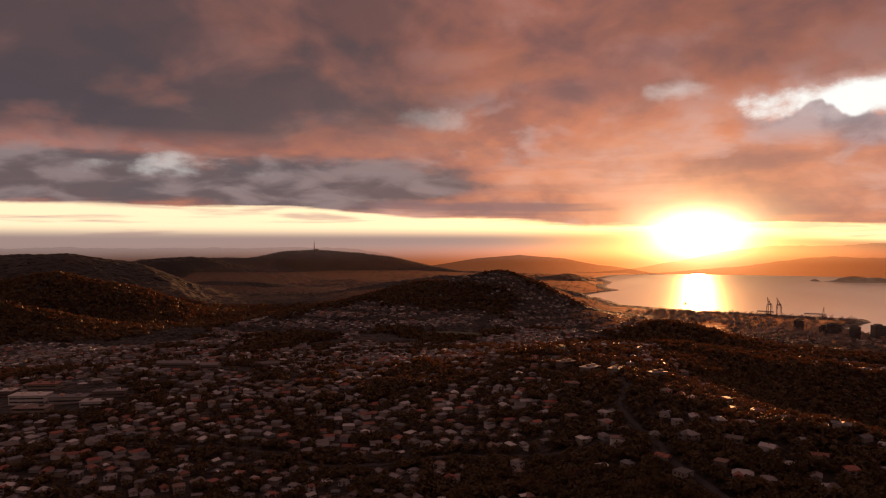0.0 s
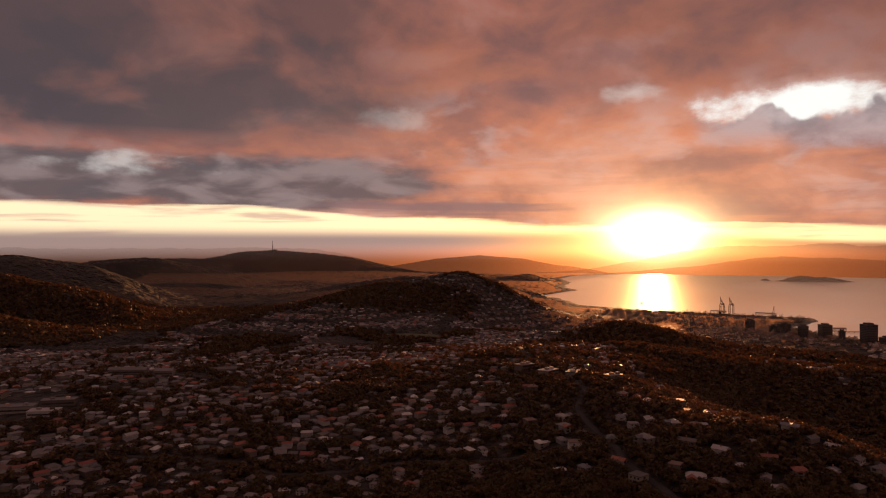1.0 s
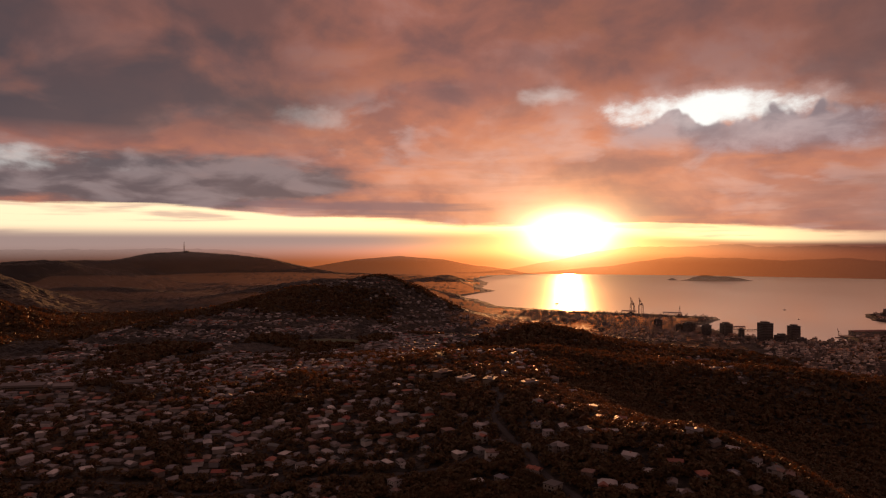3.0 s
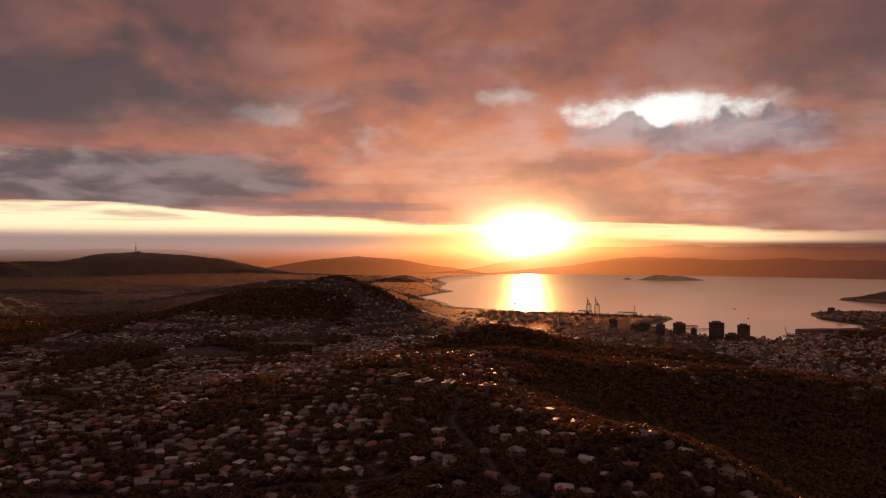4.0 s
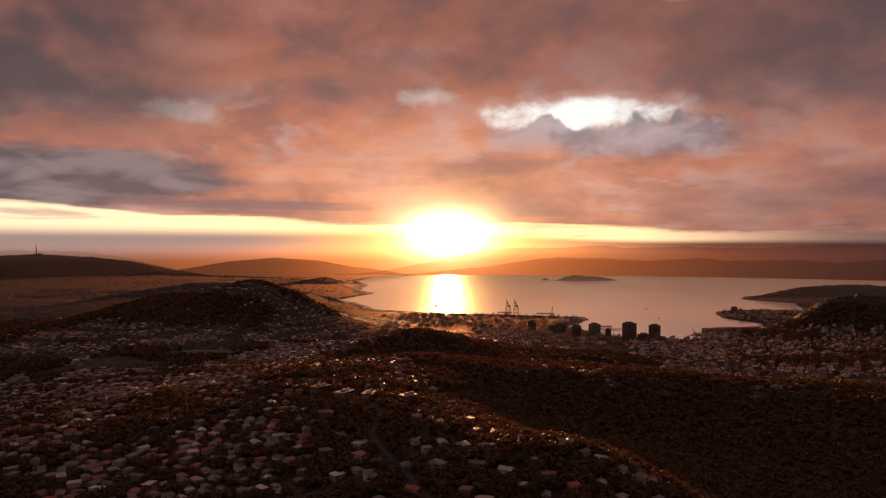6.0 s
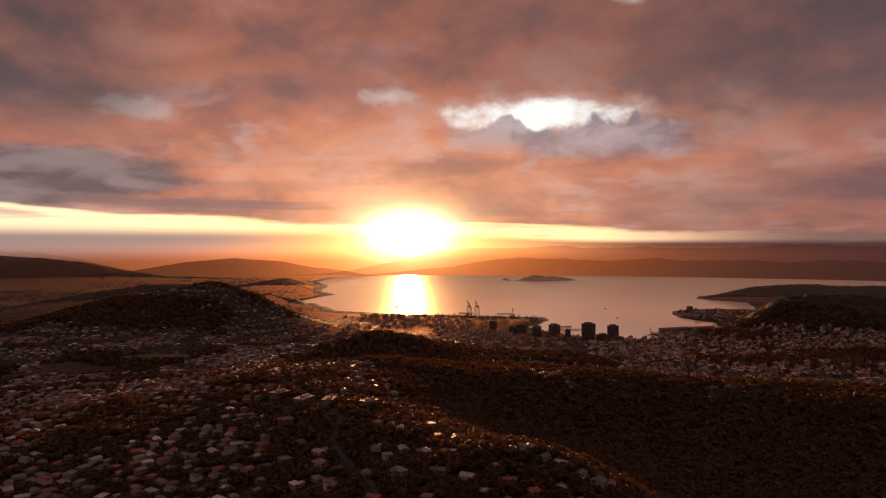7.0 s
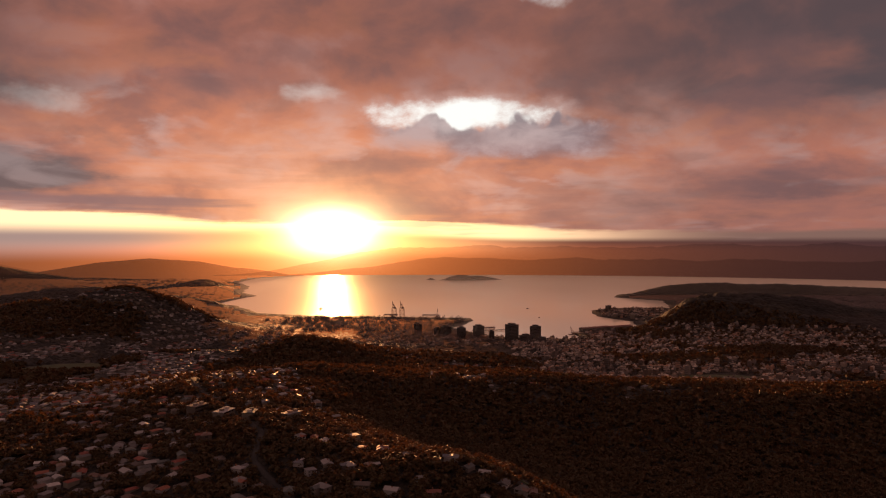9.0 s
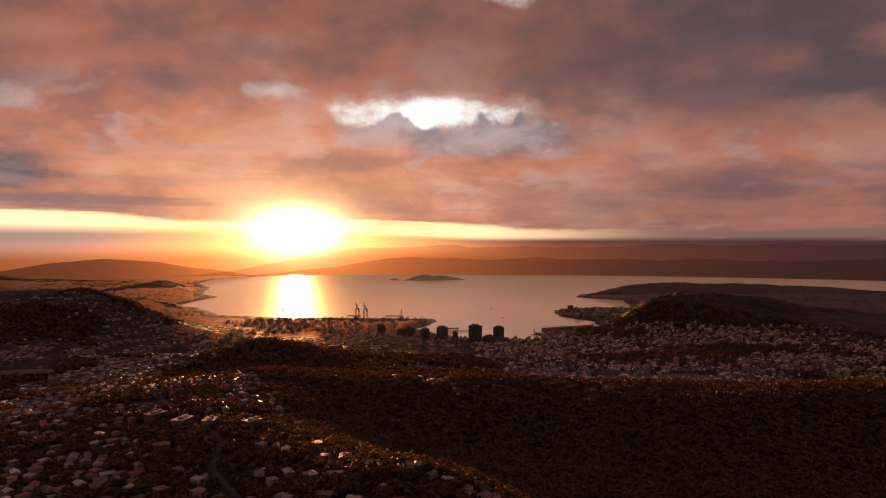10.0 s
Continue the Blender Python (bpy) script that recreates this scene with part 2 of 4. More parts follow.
def material(name, colors, scale=1.0, rough=0.8, metal=0.0, pick="noise", bump=0.0, spec=0.5, translucent=0.0, see_through=(), crowns=0.0):
    """A principled material whose colour runs through colors by noise, by object or by loose piece, with fine grain on top."""
    m = bpy.data.materials.new(name)
    m.use_nodes = True
    tree = m.node_tree
    b = tree.nodes["Principled BSDF"]
    geo = tree.nodes.new("ShaderNodeNewGeometry")
    where = geo.outputs["Position"]
    big = noise_tex(tree, where, 0.11 * scale, 4, 0.6)
    fine = noise_tex(tree, where, 1.7 * scale, 5, 0.65)
    ramp = tree.nodes.new("ShaderNodeValToRGB")
    if pick == "noise":
        fac = (big * 0.7 + fine * 0.5 - 0.1).step(0.3, 0.72)
    elif pick == "object":
        info = tree.nodes.new("ShaderNodeObjectInfo")
        fac = Ex(tree, info.outputs["Random"])
    else:
        fac = Ex(tree, geo.outputs["Random Per Island"])
    tree.links.new(fac.socket, ramp.inputs[0])
    while len(ramp.color_ramp.elements) < len(colors):
        ramp.color_ramp.elements.new(0.5)
    for i, col in enumerate(colors):
        e = ramp.color_ramp.elements[i]
        e.position, e.color = i / (len(colors) if pick != "noise" else max(1, len(colors) - 1)), (*col, 1)
    if pick != "noise":
        ramp.color_ramp.interpolation = "CONSTANT"
    grime = (fine * 0.5 + big * 0.6 + 0.42)
    col = mix(tree, 1.0, ramp.outputs[0], vec(tree, grime, grime, grime), "MULTIPLY")
    tree.links.new(col, b.inputs["Base Color"])
    b.inputs["Metallic"].default_value = metal
    b.inputs["Specular IOR Level"].default_value = spec
    tree.links.new((fine * 0.25 + (rough - 0.12)).clamp().socket, b.inputs["Roughness"])
    if bump:
        n = tree.nodes.new("ShaderNodeBump")
        n.inputs["Strength"].default_value, n.inputs["Distance"].default_value = bump, 0.6 / scale
        tree.links.new(fine.socket, n.inputs["Height"])
        tree.links.new(n.outputs[0], b.inputs["Normal"])
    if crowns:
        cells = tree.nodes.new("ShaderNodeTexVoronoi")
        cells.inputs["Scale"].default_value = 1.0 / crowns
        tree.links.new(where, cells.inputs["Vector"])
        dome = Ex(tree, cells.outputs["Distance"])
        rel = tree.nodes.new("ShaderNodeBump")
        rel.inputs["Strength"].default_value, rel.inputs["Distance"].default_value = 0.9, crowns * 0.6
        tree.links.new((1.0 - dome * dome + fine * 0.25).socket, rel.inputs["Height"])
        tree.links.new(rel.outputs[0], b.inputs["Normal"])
        # shade between crowns painted into the base colour, then random patches of tone
        shade_and_patch = dome.step(0.75, 0.2) * 0.75 + 0.25
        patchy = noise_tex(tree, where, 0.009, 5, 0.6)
        shade_and_patch = shade_and_patch * (patchy.step(0.38, 0.62) * 0.9 + 0.4)
        tree.links.new(mix(tree, 1.0, col, vec(tree, shade_and_patch, shade_and_patch, shade_and_patch), "MULTIPLY"), b.inputs["Base Color"])
    if translucent:
        tr = tree.nodes.new("ShaderNodeBsdfTranslucent")
        tr.inputs["Color"].default_value = (0.080, 0.030, 0.009, 1)
        mx = tree.nodes.new("ShaderNodeMixShader")
        mx.inputs[0].default_value = translucent
        tree.links.new(b.outputs[0], mx.inputs[1])
        tree.links.new(tr.outputs[0], mx.inputs[2])
        tree.links.new(mx.outputs[0], tree.nodes["Material Output"].inputs["Surface"])
    if see_through:
        see_through_haze(tree, mx.outputs[0] if translucent else b.outputs[0], *see_through)
    return m


# transparency that imitates haze on distant surfaces: most, reach, layers
SEE_THROUGH, SEE_THROUGH_HOLLOW = (0.88, 1050.0), (0.88, 1050.0, 4.5)
GREENS = [(0.066, 0.052, 0.025), (0.098, 0.070, 0.033), (0.125, 0.074, 0.038), (0.080, 0.062, 0.029), (0.110, 0.078, 0.039)]
MAT_BUSH = material("bush_ground", [(0.016, 0.012, 0.006), (0.026, 0.019, 0.010), (0.045, 0.032, 0.017)], 0.25, 0.7, spec=0.3, see_through=SEE_THROUGH, crowns=7.5)
MAT_LEAF = material("leaves", GREENS, 1.0, 0.65, pick="island", translucent=0.4, spec=0.25)
MAT_TREE = material("tree_leaves", GREENS, 1.0, 0.65, pick="object", translucent=0.4, spec=0.25)
MAT_BARK = material("bark", [(0.06, 0.045, 0.03), (0.11, 0.08, 0.06)], 3.0, 0.9, bump=0.5)
WALLS = [(0.240, 0.224, 0.200), (0.192, 0.168, 0.136), (0.352, 0.336, 0.320), (0.152, 0.128, 0.112), (0.224, 0.200, 0.160), (0.104, 0.080, 0.068), (0.416, 0.400, 0.384), (0.168, 0.168, 0.168), (0.176, 0.152, 0.120)]
ROOFS = [(0.167, 0.157, 0.153), (0.083, 0.077, 0.077), (0.250, 0.237, 0.230), (0.176, 0.036, 0.022), (0.118, 0.108, 0.108), (0.136, 0.092, 0.072), (0.056, 0.056, 0.056), (0.208, 0.064, 0.036), (0.139, 0.132, 0.139),
         (0.432, 0.408, 0.384), (0.098, 0.083, 0.077), (0.070, 0.080, 0.077), (0.120, 0.068, 0.052), (0.098, 0.098, 0.115), (0.090, 0.049, 0.038), (0.146, 0.132, 0.129), (0.292, 0.278, 0.271), (0.144, 0.042, 0.024), (0.072, 0.056, 0.048), (0.104, 0.096, 0.096)]
MAT_WALL = material("weatherboard_paint", WALLS, 2.0, 0.7, pick="object")
MAT_ROOF = material("painted_iron_roof", ROOFS, 1.5, 0.62, pick="object", bump=0.2)
MAT_WALL_FAR = material("house_paint", WALLS, 2.0, 0.7, pick="island", see_through=SEE_THROUGH_HOLLOW)
MAT_ROOF_FAR = material("house_roofing", ROOFS, 1.5, 0.6, pick="island", spec=0.4, see_through=SEE_THROUGH_HOLLOW)
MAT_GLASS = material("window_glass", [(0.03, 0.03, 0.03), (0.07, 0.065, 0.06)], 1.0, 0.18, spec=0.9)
MAT_CITY_GLASS = material("city_glass", [(0.07, 0.062, 0.058), (0.12, 0.105, 0.095)], 0.5, 0.35, spec=0.7, see_through=SEE_THROUGH_HOLLOW)
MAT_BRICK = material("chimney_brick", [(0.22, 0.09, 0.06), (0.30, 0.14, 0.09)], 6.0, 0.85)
MAT_CONCRETE = material("concrete", [(0.36, 0.29, 0.23), (0.17, 0.135, 0.115), (0.58, 0.50, 0.43), (0.09, 0.075, 0.065), (0.42, 0.26, 0.18), (0.24, 0.21, 0.19), (0.14, 0.10, 0.08)], 0.6, 0.8, pick="object", see_through=SEE_THROUGH_HOLLOW)
MAT_CONCRETE_FAR = material("city_concrete", [(0.36, 0.29, 0.23), (0.17, 0.135, 0.115), (0.58, 0.50, 0.43), (0.09, 0.075, 0.065), (0.42, 0.26, 0.18), (0.24, 0.21, 0.19), (0.14, 0.10, 0.08)], 0.6, 0.8, pick="island", see_through=SEE_THROUGH_HOLLOW)
MAT_DARK = material("dark_cladding", [(0.05, 0.045, 0.045), (0.08, 0.07, 0.07)], 0.6, 0.6, see_through=SEE_THROUGH)
MAT_STEEL = material("painted_steel", [(0.16, 0.10, 0.08), (0.22, 0.15, 0.12)], 2.0, 0.5, metal=0.3, see_through=SEE_THROUGH)
MAT_ROAD = material("asphalt", [(0.035, 0.034, 0.034), (0.055, 0.052, 0.05)], 0.8, 0.95, spec=0.15)
MAT_GRASS = material("mown_grass", [(0.045, 0.060, 0.022), (0.075, 0.075, 0.032)], 0.5, 0.9)


def water_material():
    m = bpy.data.materials.new("harbour_water")
    m.use_nodes = True
    tree = m.node_tree
    b = tree.nodes["Principled BSDF"]
    geo = tree.nodes.new("ShaderNodeNewGeometry")
    b.inputs["Base Color"].default_value = (0.012, 0.02, 0.024, 1)
    b.inputs["IOR"].default_value = 1.33
    b.inputs["Roughness"].default_value = 0.3
    w1 = noise_tex(tree, geo.outputs["Position"], 0.09, 4, 0.6)
    stretch = tree.nodes.new("ShaderNodeMapping")
    stretch.inputs["Scale"].default_value = (1.0, 0.35, 1.0)
    tree.links.new(geo.outputs["Position"], stretch.inputs["Vector"])
    w2 = noise_tex(tree, stretch.outputs[0], 0.004, 5, 0.6, 0.8)
    n = tree.nodes.new("ShaderNodeBump")
    n.inputs["Strength"].default_value, n.inputs["Distance"].default_value = 0.05, 0.35
    tree.links.new(w1.socket, n.inputs["Height"])
    fres = tree.nodes.new("ShaderNodeFresnel")
    fres.inputs["IOR"].default_value = 1.55
    gloss = tree.nodes.new("ShaderNodeBsdfGlossy")
    gloss.inputs["Color"].default_value = (1.0, 0.97, 0.85, 1)
    tree.links.new((w2.step(0.42, 0.62) * 0.08 + 0.07).socket, gloss.inputs["Roughness"])
    tree.links.new(n.outputs[0], gloss.inputs["Normal"])
    broad = tree.nodes.new("ShaderNodeBsdfGlossy")
    broad.inputs["Color"].default_value = (1.0, 0.93, 0.74, 1)
    broad.inputs["Roughness"].default_value = 0.40
    both = tree.nodes.new("ShaderNodeMixShader")
    both.inputs[0].default_value = 0.62
    tree.links.new(gloss.outputs[0], both.inputs[1])
    tree.links.new(broad.outputs[0], both.inputs[2])
    mx = tree.nodes.new("ShaderNodeMixShader")
    tree.links.new((Ex(tree, fres.outputs[0]) * 0.08 + 0.92).clamp().socket, mx.inputs[0])
    tree.links.new(b.outputs[0], mx.inputs[1])
    tree.links.new(both.outputs[0], mx.inputs[2])
    tree.links.new(mx.outputs[0], tree.nodes["Material Output"].inputs["Surface"])
    return m


def see_through_hills(name, color, clear):
    """Far hills made partly transparent, so that the sky glow behind imitates haze on them."""
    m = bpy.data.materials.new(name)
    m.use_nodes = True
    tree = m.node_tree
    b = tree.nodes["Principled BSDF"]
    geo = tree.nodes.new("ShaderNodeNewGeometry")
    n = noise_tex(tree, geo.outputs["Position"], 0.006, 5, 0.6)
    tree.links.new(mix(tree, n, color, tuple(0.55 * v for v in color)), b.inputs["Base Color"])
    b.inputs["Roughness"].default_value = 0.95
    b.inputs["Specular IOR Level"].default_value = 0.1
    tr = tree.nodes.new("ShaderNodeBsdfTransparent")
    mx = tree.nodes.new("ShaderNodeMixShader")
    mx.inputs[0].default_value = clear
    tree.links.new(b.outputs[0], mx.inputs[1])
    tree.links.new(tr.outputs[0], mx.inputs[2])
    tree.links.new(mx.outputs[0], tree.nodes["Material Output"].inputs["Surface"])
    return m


MAT_WATER = water_material()


# ---- the lie of the land ----
def hash01(ix, iy, seed):
    n = (ix.astype(np.int64) * 374761393 + iy.astype(np.int64) * 668265263 + seed * 982451653) & 0x7FFFFFFF
    n = ((n ^ (n >> 13)) * 1274126177) & 0x7FFFFFFF
    return ((n ^ (n >> 16)) & 0xFFFF) / 65535.0


def value_noise(x, y, seed=0):
    ix, iy = np.floor(x), np.floor(y)
    fx, fy = x - ix, y - iy
    fx, fy = fx * fx * (3 - 2 * fx), fy * fy * (3 - 2 * fy)
    a, b = hash01(ix, iy, seed), hash01(ix + 1, iy, seed)
    c, d = hash01(ix, iy + 1, seed), hash01(ix + 1, iy + 1, seed)
    return (a * (1 - fx) + b * fx) * (1 - fy) + (c * (1 - fx) + d * fx) * fy


def fbm(x, y, size, octaves=5, seed=0):
    total, amp = np.zeros_like(x, dtype=float), 0.5
    for k in range(octaves):
        total += amp * (value_noise(x / size + 17.3 * k, y / size - 9.1 * k, seed + k) * 2 - 1)
        size, amp = size / 2.03, amp / 2
    return total


def smooth(v, a, b):
    t = np.clip((v - a) / (b - a), 0, 1)
    return t * t * (3 - 2 * t)


# shore of the harbour, from the head of the bay round to the eastern bays
COAST = [(420, 5200), (380, 4900), (-60, 4500), (-150, 4070), (-80, 3650), (-110, 3250), (-40, 3050), (-180, 2680), (-90, 2560), (-20, 2290), (135, 2170), (365, 2085), (585, 1995),
         (575, 1930), (480, 1790), (505, 1610), (620, 1540), (715, 1510), (735, 1610), (930, 1650), (1015, 1800), (975, 1960), (1040, 2125), (1140, 2190),
         (1340, 2120), (1380, 2220), (1480, 2400), (1375, 2610), (1480, 2740), (1900, 2700), (2600, 2450), (5200, 2000)]
COAST_LOOP = np.array(COAST + [(5200, -5200), (-5200, -5200), (-5200, 5200)], dtype=float)
ISLAND = (1172.0, 4012.0)


def coast_distance(x, y):
    """Metres inside the coast; negative out on the water."""
    best, inside = np.full(x.shape, 1e9), np.zeros(x.shape, dtype=bool)
    for (ax, ay), (bx, by) in zip(COAST_LOOP, np.roll(COAST_LOOP, -1, axis=0)):
        dx, dy = bx - ax, by - ay
        s = np.clip(((x - ax) * dx + (y - ay) * dy) / (dx * dx + dy * dy), 0, 1)
        best = np.minimum(best, np.hypot(x - ax - s * dx, y - ay - s * dy))
        if dy != 0:
            inside ^= ((ay > y) != (by > y)) & (x < (y - ay) * dx / dy + ax)
    return np.where(inside, best, -best)


# hills: x, y, height above the lowland, half-widths along and across, turn in degrees
HILLS = [
    (140, 442, 22, 55, 48, -12),
    (36, 515, 33, 170, 85, 105), (-20, 640, 16, 160, 110, 110), (-60, 330, 3, 260, 200, 0),
    (-330, 600, 33, 420, 340, 0), (150, 200, 40, 200, 120, 100),
    (-305, 1705, 92, 125, 120, 10), (-470, 1560, 43, 150, 100, 50), (-620, 1330, 26, 190, 120, 60), (-350, 1450, 22, 190, 230, 0),
    (35, 1250, 52, 110, 80, 0), (260, 860, 20, 190, 80, -15), (540, 720, 30, 260, 110, -20), (830, 600, 38, 240, 130, -20), (60, 900, 6, 130, 120, 0),
]
EAST_HILLS = [(1150, 1640, 48, 190, 85, -20), (1400, 1500, 44, 260, 90, -25), (1690, 2480, 66, 270, 85, -15), (2200, 2330, 44, 320, 100, -15)]


# long ridges of the western hills and the valley behind: half-width, roughness, crest points x, y, z
RIDGES = []


def ridge(width, rough, *crest):
    RIDGES.append((width, rough, np.array(crest, dtype=float)))


ridge(85, 0.5, (-669, 1173, 46), (-664, 1289, 50), (-625, 1430, 56), (-553, 1545, 71), (-478, 1610, 90))
ridge(105, 1.2, (-1240, 930, 110), (-1101, 1015, 85), (-1038, 1052, 67), (-936, 1078, 42), (-816, 1109, 24))
ridge(120, 1.2, (-1420, 1060, 100), (-1285, 1186, 110), (-1242, 1230, 121), (-1203, 1268, 127), (-1162, 1305, 112), (-1101, 1395, 85), (-1033, 1471, 45), (-968, 1514, 18))
ridge(210, 1.3, (-1800, 1300, 158), (-1614, 1492, 160), (-1560, 1548, 164), (-1526, 1650, 167), (-1446, 1785, 138), (-1388, 1893, 90), (-1275, 2030, 32))
ridge(230, 1.2, (-2300, 2000, 120), (-1868, 2215, 111), (-1838, 2368, 127), (-1759, 2549, 140), (-1752, 2793, 116), (-1871, 3189, 120))
ridge(120, 1.0, (-1413, 2179, 60), (-1247, 2278, 52), (-1082, 2305, 30), (-990, 2307, 20))
ridge(260, 1.0, (-2350, 3150, 118), (-1972, 3361, 120), (-1817, 3447, 152), (-1665, 3523, 161), (-1428, 3625, 142), (-1253, 3689, 120), (-1042, 3754, 66), (-859, 3800, 32))
ridge(130, 0.8, (-879, 2126, 40), (-761, 2277, 66), (-636, 2418, 82), (-537, 2493, 78), (-420, 2540, 60), (-330, 2600, 36))
ridge(170, 0.6, (-1347, 4571, 40), (-1003, 4658, 100), (-713, 4711, 122), (-415, 4747, 98), (-186, 4761, 55))
ridge(120, 0.8, (-420, 2950, 44), (-330, 3150, 50), (-280, 3400, 52))


def ridge_height(x, y):
    """Height of the highest ridge over each point."""
    best = np.zeros_like(x, dtype=float)
    broken, gully = fbm(x, y, 150, 4, 211), fbm(x, y, 420, 3, 223)
    for width, rough, crest in RIDGES:
        lift, gap = np.zeros_like(best), np.full(best.shape, 1e9)
        for (ax, ay, az), (bx, by, bz) in zip(crest, crest[1:]):
            dx, dy = bx - ax, by - ay
            t = np.clip(((x - ax) * dx + (y - ay) * dy) / (dx * dx + dy * dy), 0, 1)
            d = np.hypot(x - ax - t * dx, y - ay - t * dy)
            lift, gap = np.where(d < gap, az + t * (bz - az), lift), np.minimum(gap, d)
        w = width * (1 + 0.45 * rough * gully)
        fall = np.exp(-0.5 * (gap / w) ** 1.7)
        z = lift * fall * (1 + 0.05 * rough * broken) + 26 * rough * broken * fall * (1 - fall) * 2
        best = np.maximum(best, z)
    return best


def bumps(x, y, rows):
    total = np.zeros_like(x, dtype=float)
    for cx, cy, h, a, b, turn in rows:
        c, s = math.cos(radians(turn)), math.sin(radians(turn))
        u, v = ((x - cx) * c + (y - cy) * s) / a, (-(x - cx) * s + (y - cy) * c) / b
        total += h * np.exp(-0.5 * (u * u + v * v))
    return total


def height(x, y):
    x, y = np.asarray(x, dtype=float), np.asarray(y, dtype=float)
    sd = coast_distance(x, y) + 14 * fbm(x, y, 90, 3, 5)
    inland = smooth(sd, 0, 900)
    base = 2.5 + 22 * inland * (1 - 0.6 * smooth(x, 150, 700))
    rough = fbm(x, y, 420, 5, 1)
    land = base + (bumps(x, y, HILLS) + bumps(x, y, EAST_HILLS)) * (0.9 + 0.38 * rough) * smooth(sd, -5, 160) + 14 * rough * smooth(sd, 30, 500)
    rid = ridge_height(x, y)
    high = rid * smooth(sd, 0, 120)
    land = np.maximum(land, high) + 5 * np.exp(-np.abs(land - high) / 7) * smooth(high, 4, 20)
    land -= 20 * np.exp(-0.5 * (((x - 250) / 110) ** 2 + ((y - 480) / 260) ** 2))
    z = np.where(sd > 0, np.maximum(land * smooth(sd, -4, 10), 1.2), np.maximum(sd * 0.3, -8))
    ix, iy = (x - ISLAND[0]) / 170, (y - ISLAND[1]) / 70
    isle = 29 * np.exp(-((ix * ix + iy * iy) ** 2)) * (0.85 + 0.6 * fbm(x, y, 110, 4, 9)) - 4
    isle = np.maximum(isle, 14 * np.exp(-(((x - 949) / 20) ** 2 + ((y - 4070) / 45) ** 2)) - 3)
    return np.maximum(z, np.where(sd < -100, isle, -8))


def height_at(x, y):
    return float(height(np.array([x]), np.array([y]))[0])


def mesh_from(name, verts, faces, mat, smooth_shade=False):
    me = bpy.data.meshes.new(name)
    me.from_pydata(verts, [], faces)
    for m in (mat if isinstance(mat, (list, tuple)) else [mat]):
        me.materials.append(m)
    if smooth_shade:
        me.polygons.foreach_set("use_smooth", [True] * len(me.polygons))
    me.update()
    return me


def grid_faces(rows, cols, loop=False):
    i, j = np.meshgrid(np.arange(rows - 1), np.arange(cols if loop else cols - 1), indexing="ij")
    k = (j + 1) % cols
    return np.stack([i * cols + j, (i + 1) * cols + j, (i + 1) * cols + k, i * cols + k], -1).reshape(-1, 4)[:, ::-1]


def build_water():
    rad = np.geomspace(1300, 4785, 90)
    ang = np.radians(np.arange(-12, 66, 0.5))
    r, a = np.meshgrid(rad, ang, indexing="ij")
    x, y = (r * np.sin(a)).ravel(), (r * np.cos(a)).ravel()
    faces = grid_faces(len(rad), len(ang))
    faces = faces[(coast_distance(x, y) < 30)[faces].any(axis=1)]
    me = mesh_from("water", np.stack([x, y, x * 0], 1).tolist(), faces.tolist(), MAT_WATER)
    tagged(new("water", me), "calm harbour water shining under the low sun", "water", kind="structure")


build_water()


def build_range(radius, az0, az1, mean, swing, seed, color, clear, label, ends=(0.0, 0.0)):
    """One range of far hills: a front slope and a broken crest, open behind, shaped for the camera's view."""
    ang = np.radians(np.arange(az0, az1, 0.06))
    f = (ang - ang[0]) / (ang[-1] - ang[0])
    cx, cy = np.sin(ang) * radius, np.cos(ang) * radius
    crest = mean + swing * (fbm(cx, cy, 900, 6, seed) * 1.6) + swing * 1.5 * fbm(cx, cy, 210, 5, seed + 3) + swing * 0.35 * fbm(cx, cy, 60, 4, seed + 5)
    taper = np.minimum(smooth(f, 0, 0.25) * (1 - ends[0]) + ends[0], smooth(1 - f, 0, 0.25) * (1 - ends[1]) + ends[1])
    crest = np.maximum(crest * taper, 3)
    verts = []
    steps = [(-60, -0.03), (-45, 0.30), (-30, 0.55), (-15, 0.80), (0, 1.0)]
    for k, (off, part_h) in enumerate(steps):
        wob = 9 * fbm(cx + 99 * k, cy, 200, 4, seed + 11 + k) * (0 < k < 4)
        r = radius + off + wob
        hz = crest * part_h * (1 + (0.12 * fbm(cx, cy + 70 * k, 120, 4, seed + 20) if k < 4 else 0))
        verts += np.stack([np.sin(ang) * r, np.cos(ang) * r, hz], 1).tolist()
    me = mesh_from("backdrop", verts, grid_faces(len(steps), len(ang)).tolist(), see_through_hills("far_hills", color, clear), True)
    tagged(new("backdrop", me), label, "hills", kind="structure")


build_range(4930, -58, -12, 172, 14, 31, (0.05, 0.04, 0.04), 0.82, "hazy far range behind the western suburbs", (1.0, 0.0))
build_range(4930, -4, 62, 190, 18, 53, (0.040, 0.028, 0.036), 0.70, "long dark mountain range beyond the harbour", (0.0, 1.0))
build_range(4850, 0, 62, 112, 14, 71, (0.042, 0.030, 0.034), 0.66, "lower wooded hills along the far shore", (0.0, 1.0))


ROADS = [
    [(60, 300), (52, 350), (20, 400), (8, 450), (-8, 490), (-2, 540), (-22, 600), (-40, 680), (-70, 780), (-90, 900)],
    [(-330, 400), (-250, 420), (-180, 415), (-110, 440), (-60, 430), (-10, 440)],
    [(-520, 640), (-420, 640), (-330, 610), (-240, 640), (-150, 620), (-90, 650), (-30, 640)],
    [(60, 520), (95, 470), (122, 452), (146, 432), (162, 420), (174, 400), (178, 370)],
]


